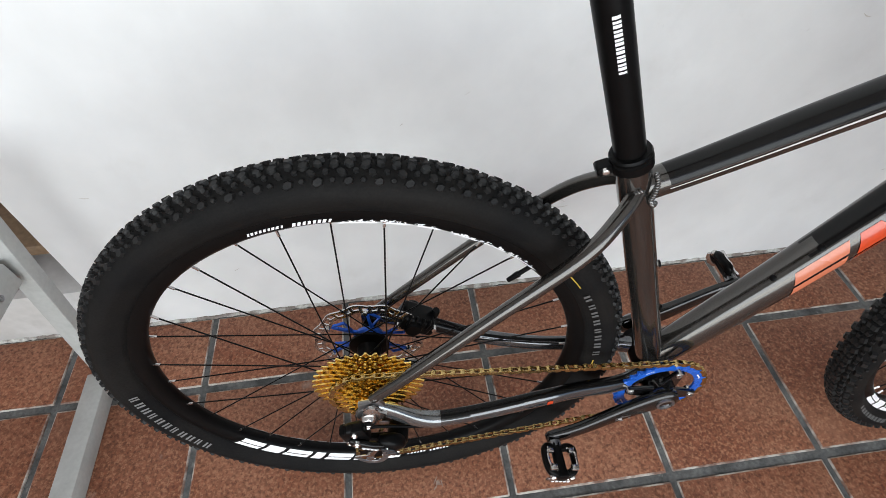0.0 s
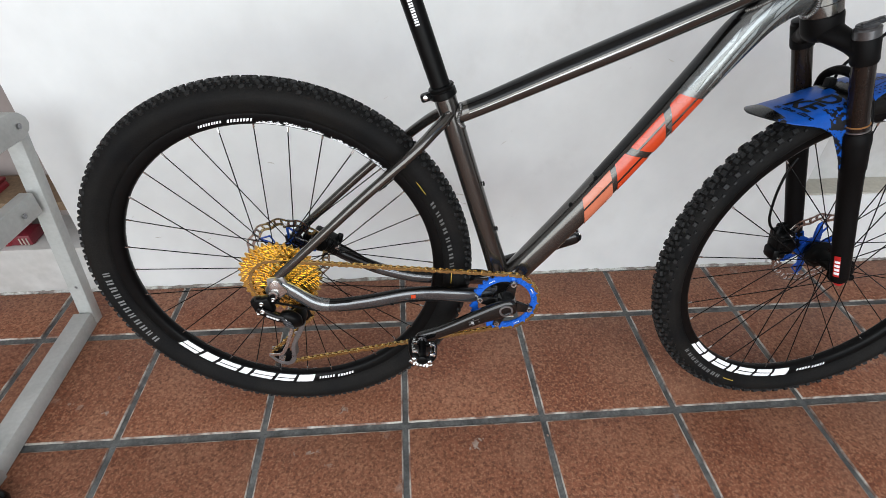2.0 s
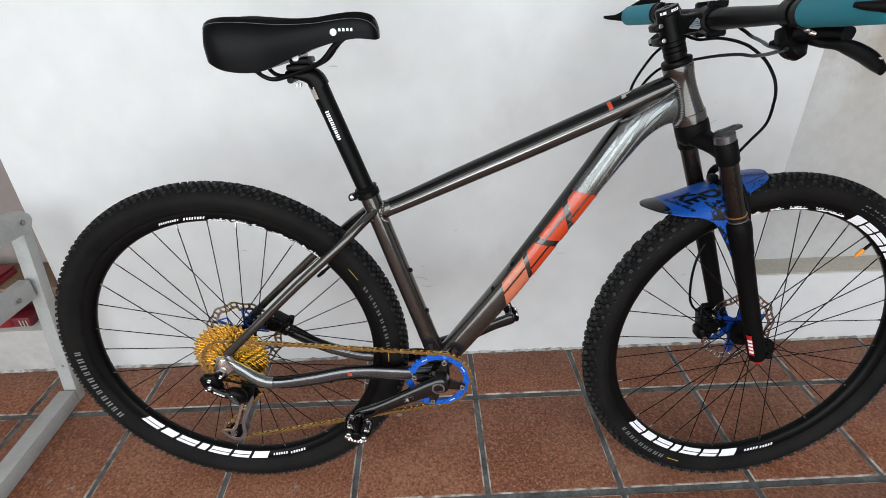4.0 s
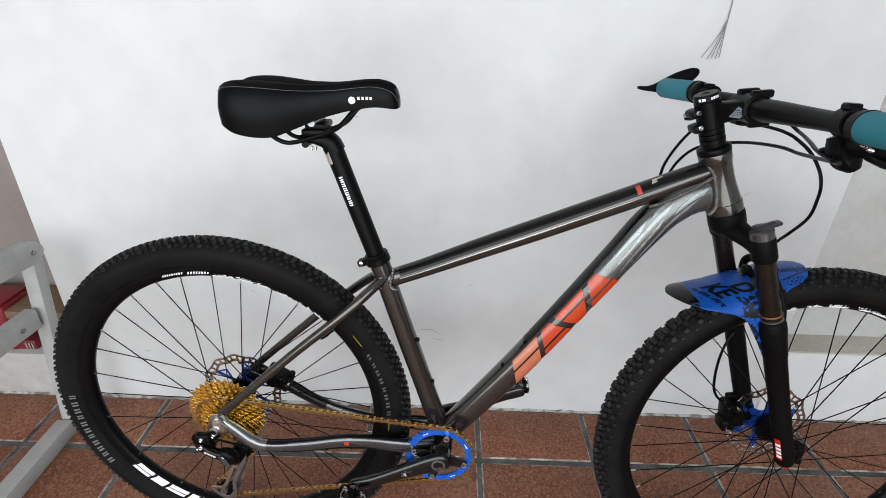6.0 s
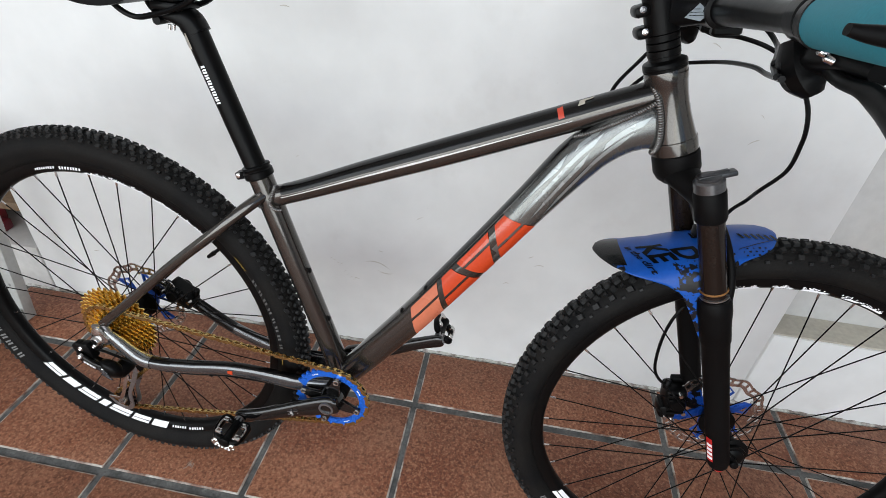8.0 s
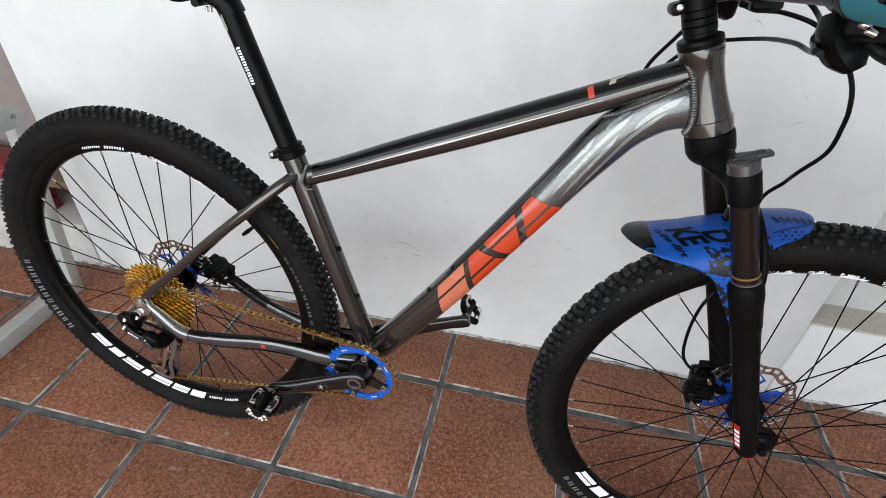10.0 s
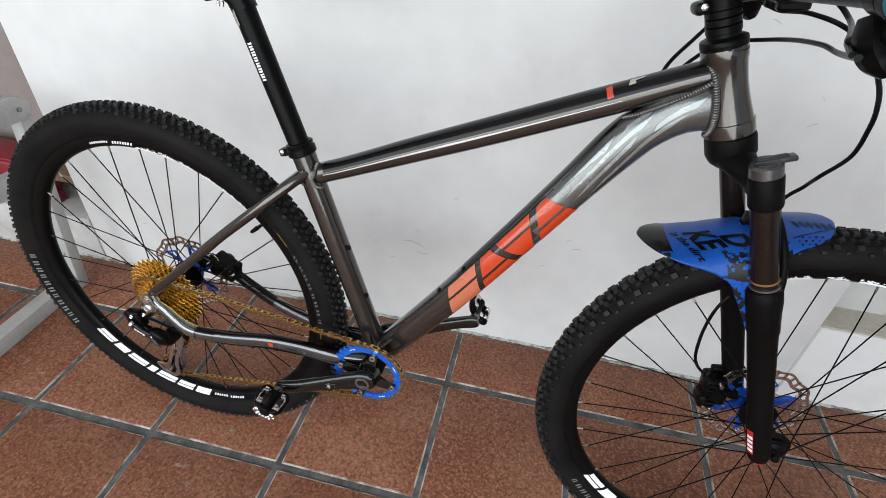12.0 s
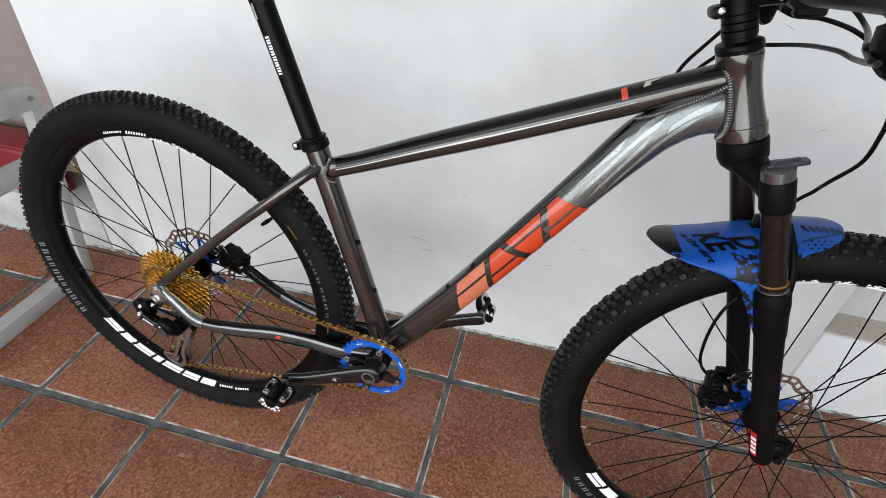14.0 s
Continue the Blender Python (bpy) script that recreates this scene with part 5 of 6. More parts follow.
# open cage: front and rear arm, foot, bright edges
for y in (-0.0600, -0.0405):
    bm = B()
    sweep(bm, spline([(0.0080, y, 0.2960, 0.0035, 0.0012), (0.0250, y, 0.2910, 0.0045, 0.0012), (0.0350, y, 0.2730, 0.0050, 0.0012), (0.0260, y, 0.2460, 0.0045, 0.0012), (0.0080, y, 0.2080, 0.0040, 0.0012), (0.0050, y, 0.1860, 0.0045, 0.0012)], 6), 8, power=4)
    plate = part("cage_plate", bm, GREYSTEEL, derailleur, "grey alloy cage plate")
    bm = B()
    sweep(bm, spline([(0.0190, y, 0.2760, 0.0040, 0.0012), (0.0130, y, 0.2560, 0.0038, 0.0012), (-0.0050, y, 0.2090, 0.0036, 0.0012), (-0.0170, y, 0.1870, 0.0040, 0.0012), (-0.0300, y, 0.1845, 0.0034, 0.0012), (-0.0430, y, 0.1840, 0.0022, 0.0012)], 6), 8, power=4)
    part("cage_arm", bm, STEEL, plate, "polished cage arm")
    bm = B()
    sweep(bm, spline([(-0.0430, y, 0.1830, 0.0020, 0.0012), (-0.0300, y, 0.1670, 0.0034, 0.0012), (-0.0180, y, 0.1600, 0.0040, 0.0012), (-0.0060, y, 0.1610, 0.0044, 0.0012), (0.0030, y, 0.1720, 0.0048, 0.0012), (0.0050, y, 0.1880, 0.0042, 0.0012)], 6), 8, power=4)
    part("cage_foot", bm, GREYSTEEL, plate, "open foot of the cage")
    bm = B()
    sweep(bm, [(0.0140, y, 0.2400, 0.0030, 0.0010), (0.0210, y, 0.2420, 0.0030, 0.0010)], 8, power=4)
    part("cage_bridge", bm, GREYSTEEL, plate)
    bm = B()
    sweep(bm, [(-0.0210, y, 0.1710, 0.0060, 0.0011), (-0.0200, y, 0.1850, 0.0045, 0.0011)], 8, power=4)
    part("cage_bridge", bm, GREYSTEEL, plate)
for c in (PU, PL):
    bm = B()
    ring_plate(bm, [0.006] * 66, toothed(11, 0.0195, 0.0042), c + V((0, -0.0485, 0)), (0, 1, 0), 0.0045)
    part("jockey_wheel", bm, PLASTIC, derailleur, smooth=25)
    bm = B()
    lathe(bm, [(0.0045, -0.0610), (0.0060, -0.0590), (0.0060, -0.0380)], c, (0, 1, 0), 14)
    part("jockey_bolt", bm, STEEL, derailleur)
bm = B()
hose(bm, [(-0.014, -0.088, 0.340), (0.006, -0.084, 0.3345), (0.030, -0.081, 0.325), (0.061, -0.080, 0.316), (0.090, -0.078, 0.3115), (0.150, -0.075, 0.312), (0.230, -0.070, 0.323), (0.300, -0.058, 0.315), (0.370, -0.040, 0.296), (0.410, -0.020, 0.278)], 0.0023)
part("gear_cable", bm, PLASTIC, bicycle, "black gear cable under the chain stay")
for x, y, z in ((0.110, -0.0755, 0.3095), (0.205, -0.0715, 0.319), (0.250, -0.0660, 0.3215)):
    bm = B()
    box(bm, (x, y, z + 0.002), (0.007, 0.008, 0.008), None, 0.0015)
    part("cable_clip", bm, PLASTIC, bicycle)

# rear brake
bm = B()
mm = Matrix.Translation((0.070, 0.056, 0.378)) @ Matrix.Rotation(0.55, 4, "Y")
box(bm, (0, 0, 0), (0.050, 0.036, 0.030), mm, 0.006, 3)
box(bm, (0.022, 0.0, -0.006), (0.022, 0.030, 0.024), mm, 0.005, 2)
lathe(bm, [(0.011, -0.024), (0.0135, -0.020), (0.0135, 0.020), (0.011, 0.024)], mm @ V((-0.004, 0, -0.002)), (0, 1, 0), 20)
box(bm, (-0.004, 0.014, -0.020), (0.070, 0.012, 0.014), mm, 0.003, 2)
rear_brake = part("rear_brake", bm, PLASTIC, bicycle, "black hydraulic brake caliper")
for k in range(4):
    bm = B()
    box(bm, (-0.016 + 0.010 * k, -0.016, 0.010), (0.0035, 0.008, 0.018), mm, 0.001)
    part("cooling_rib", bm, SATIN, rear_brake)
bm = B()
lathe(bm, [(0.005, -0.008), (0.006, -0.006), (0.006, 0.006), (0.005, 0.008)], mm @ V((0.024, 0.004, 0.016)), (0.3, 0, 1), 14)
part("banjo", bm, SATIN, rear_brake)
for q in ((0.026, -0.016, 0.006), (-0.024, -0.016, -0.008)):
    bm = B()
    lathe(bm, [(0.0035, -0.004), (0.0035, 0.004)], mm @ V(q), (0, 1, 0), 10)
    part("bolt", bm, STEEL, rear_brake)
bm = B()
hose(bm, [(0.082, 0.060, 0.372), (0.112, 0.066, 0.348), (0.165, 0.062, 0.314), (0.235, 0.055, 0.2985), (0.300, 0.046, 0.300), (0.380, 0.036, 0.312), (0.425, 0.020, 0.290)], 0.0025)
part("brake_hose", bm, PLASTIC, bicycle, "black hydraulic hose along the chain stay")

# ---- fork ----
FD = V((0.348, 0, -0.938)).normalized()
FY = 0.0615
bm = B()
lathe(bm, [(0.0195, -0.001), (0.0262, 0.000), (0.0272, 0.004), (0.0272, 0.022), (0.0240, 0.030), (0.018, 0.036)], (0.8490, 0, 0.7905), FD, 32)
crown_rows = [(0.880, -FY, 0.752, 0.0160, 0.020), (0.873, -0.044, 0.757, 0.0150, 0.014), (0.861, -0.020, 0.766, 0.020, 0.014), (0.857, 0, 0.769, 0.022, 0.015), (0.861, 0.020, 0.766, 0.020, 0.014), (0.873, 0.044, 0.757, 0.0150, 0.014), (0.880, FY, 0.752, 0.0160, 0.020)]
sweep(bm, spline(crown_rows, 5), 20, up=FD)
for side in (-1, 1):
    lathe(bm, [(0.0160, 0.009), (0.0174, 0.011), (0.0176, 0.044), (0.0166, 0.047)], V((0.872, side * FY, 0.778)), FD, 28)
fork = part("fork_crown", bm, MATTE, bicycle, "satin black suspension fork crown", STEER)
for side in (-1, 1):
    o = V((0.872, side * FY, 0.778))
    bm = B()
    rod(bm, o + FD * 0.040, o + FD * 0.175, 0.0150, seg=28)
    st = part("stanchion", bm, BRONZE, fork, "polished bronze black stanchion")
    bm = B()
    rows = [(*(o + FD * s - V((0.018 * max(0.0, s - 0.15), 0, 0))), r, r) for s, r in ((0.156, 0.0178), (0.160, 0.0200), (0.174, 0.0205), (0.190, 0.0192), (0.221, 0.0186), (0.2235, 0.0174), (0.30, 0.0163), (0.40, 0.0159), (0.452, 0.0154), (0.459, 0.0136))]
    lf = sweep(bm, rows, 28)
    if side < 0:
        right_leg = lf
    leg = part("fork_leg", bm, MATTE, fork, "matte black lower fork leg")
    bm = B()
    lathe(bm, [(0.0152, 0.1420), (0.0165, 0.1432), (0.0152, 0.1450)], o, FD, 28)
    part("travel_ring", bm, COPPER, fork, "copper coloured travel ring")
    bm = B()
    lathe(bm, [(0.0155, 0.1530), (0.0174, 0.1540), (0.0180, 0.1585), (0.0155, 0.1595)], o, FD, 28)
    part("wiper_seal", bm, PLASTIC, fork)
    bm = B()
    lathe(bm, [(0.0155, 0.1506), (0.0169, 0.1510), (0.0169, 0.1526), (0.0155, 0.1530)], o, FD, 28)
    part("seal_ring", bm, GREYSTEEL, fork, "thin grey seal ring")
    # dropout lug
    bm = B()
    prism(bm, [(-0.026, 0.018), (-0.006, 0.012), (0.004, 0.003), (0.002, -0.006), (-0.008, -0.008), (-0.026, -0.004)], HUB_F + V((-0.008, side * 0.055, 0.006)), (1, 0, 0), (0, 0, 1), 0.009, 0.002)
    lathe(bm, [(0.0050, -0.012), (0.0062, -0.010), (0.0062, 0.002), (0.0045, 0.004)], HUB_F + V((-0.006, side * 0.062, 0.004)), (0, side, 0), 16)
    part("fork_dropout", bm, MATTE, fork)
o = V((0.872, -FY, 0.778)) + FD * 0.012
bm = B()
lathe(bm, [(0.0165, -0.0055), (0.0165, 0.004)], o - FD * 0.006, FD, 28)
lathe(bm, [(0.013, -0.004), (0.0165, -0.001), (0.0165, 0.001)], o - FD * 0.0125, FD, 28)
dial = part("lockout_dial", bm, MIDALLOY, fork, "grey alloy lockout dial")
bm = B()
mm = Matrix.Translation(o - FD * 0.0175) @ Matrix.Rotation(-0.35, 4, "Y")
box(bm, (0.008, 0, 0), (0.040, 0.013, 0.0060), mm, 0.0020, 2)
lathe(bm, [(0.0125, -0.004), (0.0140, -0.002), (0.0140, 0.002), (0.0110, 0.003)], o - FD * 0.0165, -FD, 24)
box(bm, (0.006, 0, 0.003), (0.030, 0.007, 0.004), mm, 0.0015)
part("lockout_lever", bm, DARKALLOY, fork, "dark grey lockout lever")
o2 = V((0.872, FY, 0.778)) + FD * 0.012
bm = B()
lathe(bm, [(0.0105, -0.010), (0.0165, -0.008), (0.0165, 0.004)], o2, FD, 24)
part("air_cap", bm, PLASTIC, fork)
# arch in front of the crown of the tyre
bm = B()
half = [(0.9435, -0.060, 0.585, 0.0075, 0.0050), (0.9430, -0.060, 0.625, 0.0085, 0.0060), (0.9380, -0.056, 0.660, 0.0075, 0.0055), (0.930, -0.044, 0.688, 0.0070, 0.0050), (0.926, -0.022, 0.7035, 0.0070, 0.0055), (0.924, 0, 0.708, 0.0075, 0.0065)]
sweep(bm, spline(half + [(x, -y, z, a, b) for x, y, z, a, b in half[-2::-1]], 5), 16, up=(1, 0, 0.3))
part("fork_arch", bm, MATTE, fork, "black fork brace over the tyre")
DT_POWER = 2.0
bm = B()
strip_decal(bm, right_leg, 0.770, 0.865, [(0.0, -0.97), (1.0, -0.97), (1.0, -0.66), (0.0, -0.66)], n=5)
part("decal", bm, RED, fork, "red edged label")
for k in range(4):
    bm = B()
    strip_decal(bm, right_leg, 0.785 + k * 0.019, 0.797 + k * 0.019, [(0, -0.94), (1, -0.94), (1, -0.68), (0, -0.68)], lift=0.0013, n=3)
    part("decal", bm, WHITEDECAL, fork, "white line of print")
bm = B()
lathe(bm, [(0.0085, 0.456), (0.0085, 0.467), (0.0062, 0.471)], V((0.8668, -FY, 0.778)), FD, 18)
part("rebound_knob", bm, RED, fork, "red rebound knob")
# front brake
bm = B()
mm = Matrix.Translation((0.985, 0.050, 0.366)) @ Matrix.Rotation(-0.15, 4, "Y")
box(bm, (0, 0, 0), (0.034, 0.036, 0.052), mm, 0.007, 3)
box(bm, (-0.010, -0.002, -0.022), (0.028, 0.032, 0.026), mm, 0.006, 2)
lathe(bm, [(0.011, -0.026), (0.0135, -0.022), (0.0135, 0.016), (0.011, 0.020)], mm @ V((0.002, 0, 0.0)), (0, 1, 0), 20)
box(bm, (0.022, 0.012, 0.026), (0.052, 0.012, 0.014), mm, 0.003, 2)
box(bm, (0.024, 0.012, -0.020), (0.046, 0.012, 0.014), mm, 0.003, 2)
front_brake = part("front_brake", bm, PLASTIC, bicycle, "black hydraulic brake caliper", STEER)
for k in range(5):
    bm = B()
    box(bm, (0.000, -0.019, -0.018 + 0.009 * k), (0.026, 0.007, 0.0032), mm, 0.001)
    part("cooling_rib", bm, SATIN, front_brake)
bm = B()
lathe(bm, [(0.005, -0.008), (0.006, -0.006), (0.006, 0.006), (0.005, 0.008)], mm @ V((-0.012, 0.0, 0.026)), (0.2, 0.3, 1), 14)
part("banjo", bm, SATIN, front_brake)
for q in ((-0.014, -0.020, -0.026), (0.004, -0.020, 0.020), (0.012, -0.022, -0.016)):
    bm = B()
    lathe(bm, [(0.0035, -0.004), (0.0035, 0.004)], mm @ V(q), (0, 1, 0), 10)
    part("bolt", bm, STEEL, front_brake)


# ---- mudguard ----
guard_r = lambda a: float(np.interp(a, [99, 101, 106, 115, 122, 127, 132], [0.3600, 0.3610, 0.3630, 0.3665, 0.3745, 0.3860, 0.4050]))
guard_w = lambda a: float(np.interp(a, [99, 99.6, 101, 103.5, 107.5, 110, 111.2, 112.8, 114.6, 115.8, 117.2, 119.4, 122, 125, 128, 130, 131.3, 132], [0.004, 0.018, 0.032, 0.042, 0.050, 0.058, 0.085, 0.135, 0.172, 0.164, 0.130, 0.083, 0.067, 0.058, 0.048, 0.037, 0.022, 0.004]))


def guard_at(a, across, lift=0.0):
    """A point of the sheet: degrees round the hub, metres across from its middle."""
    s, d = math.copysign(1, across), abs(across)
    flat = 0.047
    if d < flat:
        y, drop = d, 0.012 * (d / flat) ** 2
    else:
        k = d - flat
        y, drop = flat + 0.013 * (1 - math.exp(-k / 0.013)), 0.012 + k * 0.93
    swing = 3.2 * max(0.0, d - 0.06) / 0.09
    r, f = guard_r(a) - drop, radians(a + swing)
    n_out, n_y = (1.0, 0.35 * d / flat) if d < flat else (0.35, 1.0)
    q = 1 / math.hypot(n_out, n_y)
    r += lift * n_out * q
    return HUB_F + V((r * math.cos(f), s * (y + lift * n_y * q), r * math.sin(f)))


bm = B()
na, nv = 60, 40
grid = []
for i in range(na + 1):
    a = 132 - (132 - 99) * i / na
    grid.append([bm.verts.new(guard_at(a, guard_w(a) * (-1 + 2 * j / nv) + 1e-6)) for j in range(nv + 1)])
for i in range(na):
    for j in range(nv):
        bm.faces.new((grid[i][j], grid[i + 1][j], grid[i + 1][j + 1], grid[i][j + 1]))
PRINTED = mat("printed_blue_sheet", (0.004, 0.068, 0.34), 0.36, vary=0.08, spec=0.28, scale=130.0, fine=220.0, bump=0.03, second=(0.006, 0.006, 0.008), spread=(0.50, 0.52))
guard = part("mudguard", bm, [BLUESHEET, PRINTED, BLACKPAINT], bicycle, "blue printed plastic mudguard with black lettering", STEER, smooth=70)
for f in guard.data.polygons:
    e = f.center - HUB_F
    a = math.degrees(math.atan2(e.z, e.x))
    wave = 0.5 * math.sin(170 * f.center.y) + 0.35 * math.sin(410 * f.center.y + 1)
    if 109.0 + wave < a < 113.8 + wave and e.length > 0.345:
        f.material_index = 2
    elif a > 127.6 + 0.2 * wave and abs(f.center.y) < 0.036:
        f.material_index = 2
    elif a > 128.2 or 110 < a < 120.0 + wave and abs(f.center.y) > 0.042 or e.length < 0.345:
        f.material_index = 1
sol = guard.modifiers.new("thickness", "SOLIDIFY")
sol.thickness = 0.0012


def guard_text(body, size, a0, across0, name_label, bold=0.0003, tall=1.0):
    """Letters laid across the sheet, their feet towards the tip."""
    cu = bpy.data.curves.new("lettering", "FONT")
    cu.body, cu.size, cu.offset = body, size, bold
    cu.resolution_u = 3
    tmp = new("lettering", cu)
    me = bpy.data.meshes.new_from_object(tmp.evaluated_get(bpy.context.evaluated_depsgraph_get()))
    bpy.data.objects.remove(tmp)
    b2 = B()
    b2.from_mesh(me)
    bmesh.ops.triangulate(b2, faces=b2.faces[:])
    bmesh.ops.subdivide_edges(b2, edges=[e for e in b2.edges if e.calc_length() > 0.004], cuts=2)
    for v in b2.verts:
        v.co = guard_at(a0 - 62 * v.co.x - math.degrees(tall * v.co.y / 0.375), across0 - v.co.x, 0.0012)
    part("lettering", b2, PLASTIC, guard, name_label, smooth=0)


guard_text("in the dirt", 0.0120, 127.0, -0.0020, "black lettering", 0.0003)
guard_text("KE", 0.0300, 125.0, -0.0030, "bold black lettering", 0.0010, 1.35)
guard_text("D", 0.0300, 119.3, -0.0170, "bold black lettering", 0.0010, 1.30)
for side in (-1, 1):
    bm = B()
    hose(bm, [guard_at(114.8, side * 0.060, 0.002), guard_at(114.8, side * 0.052, 0.003), guard_at(114.8, side * 0.042, 0.002)], 0.0014, 3, 6)
    part("zip_tie", bm, PLASTIC, guard, "black zip tie")
bm = B()
box(bm, tuple(guard_at(113.0, 0.002, 0.008)), (0.014, 0.015, 0.016), None, 0.004, 2)
part("tie_head", bm, PLASTIC, guard, "black zip tie head")
# fine dark dots on the front end
for k in range(14):
    bm = B()
    a, c = 102.0 + 1.1 * (k % 5) + 0.3 * (k // 5), -0.043 + 0.0050 * (k // 5)
    o, ux, uy = guard_at(a, c, 0.0011), guard_at(a + 0.3, c, 0.0011), guard_at(a, c + 0.002, 0.0011)
    ux, uy = (ux - o).normalized(), (uy - o).normalized()
    r = 0.0010 + 0.0003 * (k % 3)
    bm.faces.new([bm.verts.new(o + ux * (r * math.cos(f * math.pi / 5)) + uy * (r * math.sin(f * math.pi / 5))) for f in range(10)])
    part("decal", bm, BLACKPAINT, guard, "dark printed dot", smooth=0)

# dark slanted bars and a thin line on the front end
for k in range(6):
    a, c = 106.4 - 1.15 * k, -0.004 - 0.0012 * k
    bm = B()
    q = [guard_at(a + da, c + dc, 0.0011) for da, dc in ((0.0, 0.0), (-0.55, 0.0), (-1.15, -0.011), (-0.60, -0.011))]
    bm.faces.new([bm.verts.new(p) for p in q])
    part("decal", bm, BLACKPAINT, guard, "dark printed bar", smooth=0)
bm = B()
line = [[bm.verts.new(guard_at(107.5 - 7.0 * u, -0.034 + 0.013 * u + w, 0.0011)) for w in (0.0, 0.0012)] for u in np.linspace(0, 1, 9)]
for p, q in zip(line, line[1:]):
    bm.faces.new((p[0], q[0], q[1], p[1]))
part("decal", bm, BLACKPAINT, guard, "thin dark printed line", smooth=0)

# ---- cockpit ----
UP = -FD
HT = V((0.815, 0, 0.8795))
bm = B()
lathe(bm, [(0.0215, -0.0022), (0.0234, -0.0014), (0.0236, 0.0012), (0.0230, 0.0016), (0.0236, 0.0020), (0.0236, 0.0052), (0.0228, 0.0068), (0.0186, 0.0086), (0.0168, 0.0094), (0.0168, 0.0130)], HT, UP, 36)
part("headset", bm, SATIN, bicycle, "black headset cover", COCKPIT)
for s0, s1 in ((0.0130, 0.0205), (0.0210, 0.0285), (0.0290, 0.0365)):
    bm = B()
    lathe(bm, [(0.0165, s0), (0.0175, s0 + 0.0006), (0.0175, s1 - 0.0006), (0.0165, s1)], HT, UP, 30)
    part("headset_spacer", bm, SATIN, bicycle, "black headset spacer", COCKPIT)
bm = B()
lathe(bm, [(0.0165, 0.0365), (0.0178, 0.0372), (0.0178, 0.0755), (0.0170, 0.0765)], HT, UP, 30)
sc = HT + UP * 0.056
BAR = V((0.852, 0, 0.9425))
sweep(bm, spline([(*(sc + V((0.004, 0, 0.002))), 0.0185, 0.0185), (*sc.lerp(BAR, 0.40), 0.0150, 0.0165), (*sc.lerp(BAR, 0.75), 0.0145, 0.0195), (*sc.lerp(BAR, 0.97), 0.0170, 0.0225)], 5), 20, power=3)
lathe(bm, [(0.0190, -0.0225), (0.0205, -0.0215), (0.0205, 0.0215), (0.0190, 0.0225)], BAR, (0, 1, 0), 26)
for s in (0.044, 0.066):
    box(bm, (-0.0205, 0, -0.002), (0.016, 0.028, 0.0120), Matrix.Translation(HT + UP * s) @ Matrix.Rotation(-0.355, 4, "Y"), 0.004, 2)
for sy in (-1, 1):
    for sz in (-1, 1):
        box(bm, (0.006, sy * 0.0165, sz * 0.0200), (0.030, 0.012, 0.011), Matrix.Translation(BAR) @ Matrix.Rotation(-0.1, 4, "Y"), 0.0025)
stem = part("stem", bm, SATIN, bicycle, "black alloy stem", COCKPIT)
for s in (0.044, 0.066):
    bm = B()
    lathe(bm, [(0.0034, 0.0), (0.0034, 0.0022), (0.0024, 0.0025), (0.0018, 0.0006)], HT + UP * s + V((-0.0190, -0.0138, -0.0070)), (0, -1, 0), 14)
    part("stem_bolt", bm, STEEL if s < 0.05 else GREYSTEEL, stem, "bright pinch bolt")
bm = B()
lathe(bm, [(0.0158, 0.0765), (0.0174, 0.0772), (0.0174, 0.0850), (0.0164, 0.0868), (0.0060, 0.0872), (0.0045, 0.0860)], HT, UP, 28)
cap = part("top_cap", bm, PLASTIC, stem, "black stem cap with small white marks")
for f0, f1 in ((-2.15, -1.98), (-1.93, -1.80), (-1.75, -1.62), (-1.57, -1.45), (-1.05, -0.78), (-0.72, -0.50)):
    bm = B()
    ux, uy = UP.cross(V((0, 1, 0))).normalized(), V((0, 1, 0))
    ring = [[bm.verts.new(HT + UP * h + (ux * math.cos(f) + uy * math.sin(f)) * 0.0177) for f in np.linspace(f0, f1, 4)] for h in (0.0795, 0.0835)]
    for i in range(3):
        bm.faces.new((ring[0][i], ring[0][i + 1], ring[1][i + 1], ring[1][i]))
    part("decal", bm, WHITEDECAL, cap, "small white mark", smooth=0)
bm = B()
pq = sc.lerp(BAR, 0.52)
prism(bm, [(-0.010, -0.004), (0.006, -0.007), (0.014, 0.001), (0.002, 0.010)], pq + V((0, -0.0178, -0.002)), (1, 0, 0.06), (-0.06, 0, 1), 0.0008)
facet = part("decal", bm, FACET, stem, "grey facet mark")
for k in range(3):
    bm = B()
    prism(bm, [(-0.0075, -0.0003), (0.0075 - 0.002 * k, -0.0003), (0.0070 - 0.002 * k, 0.0003), (-0.0070, 0.0003)], pq + V((0.001, -0.0184, -0.0035 + 0.003 * k)), (1, 0, 0.1), (-0.1, 0, 1), 0.0006)
    part("line", bm, PLASTIC, facet)
bm = B()
full = [(0.8205, -0.363, 0.9495, 0.0112, 0.0112), (0.8395, -0.229, 0.9465, 0.0112, 0.0112), (0.850, -0.150, 0.9445, 0.0120, 0.0120), (BAR.x, -0.065, BAR.z + 0.001, 0.0148, 0.0148), (BAR.x, -0.030, BAR.z, 0.0158, 0.0158), (BAR.x, 0.030, BAR.z, 0.0158, 0.0158), (BAR.x - 0.002, 0.045, BAR.z + 0.002, 0.0148, 0.0148), (0.840, 0.075, 0.948, 0.0125, 0.0125), (0.829, 0.115, 0.955, 0.0112, 0.0112), (0.822, 0.227, 0.954, 0.0112, 0.0112)]
sweep(bm, spline(full, 5), 22, up=(0, 0, 1))
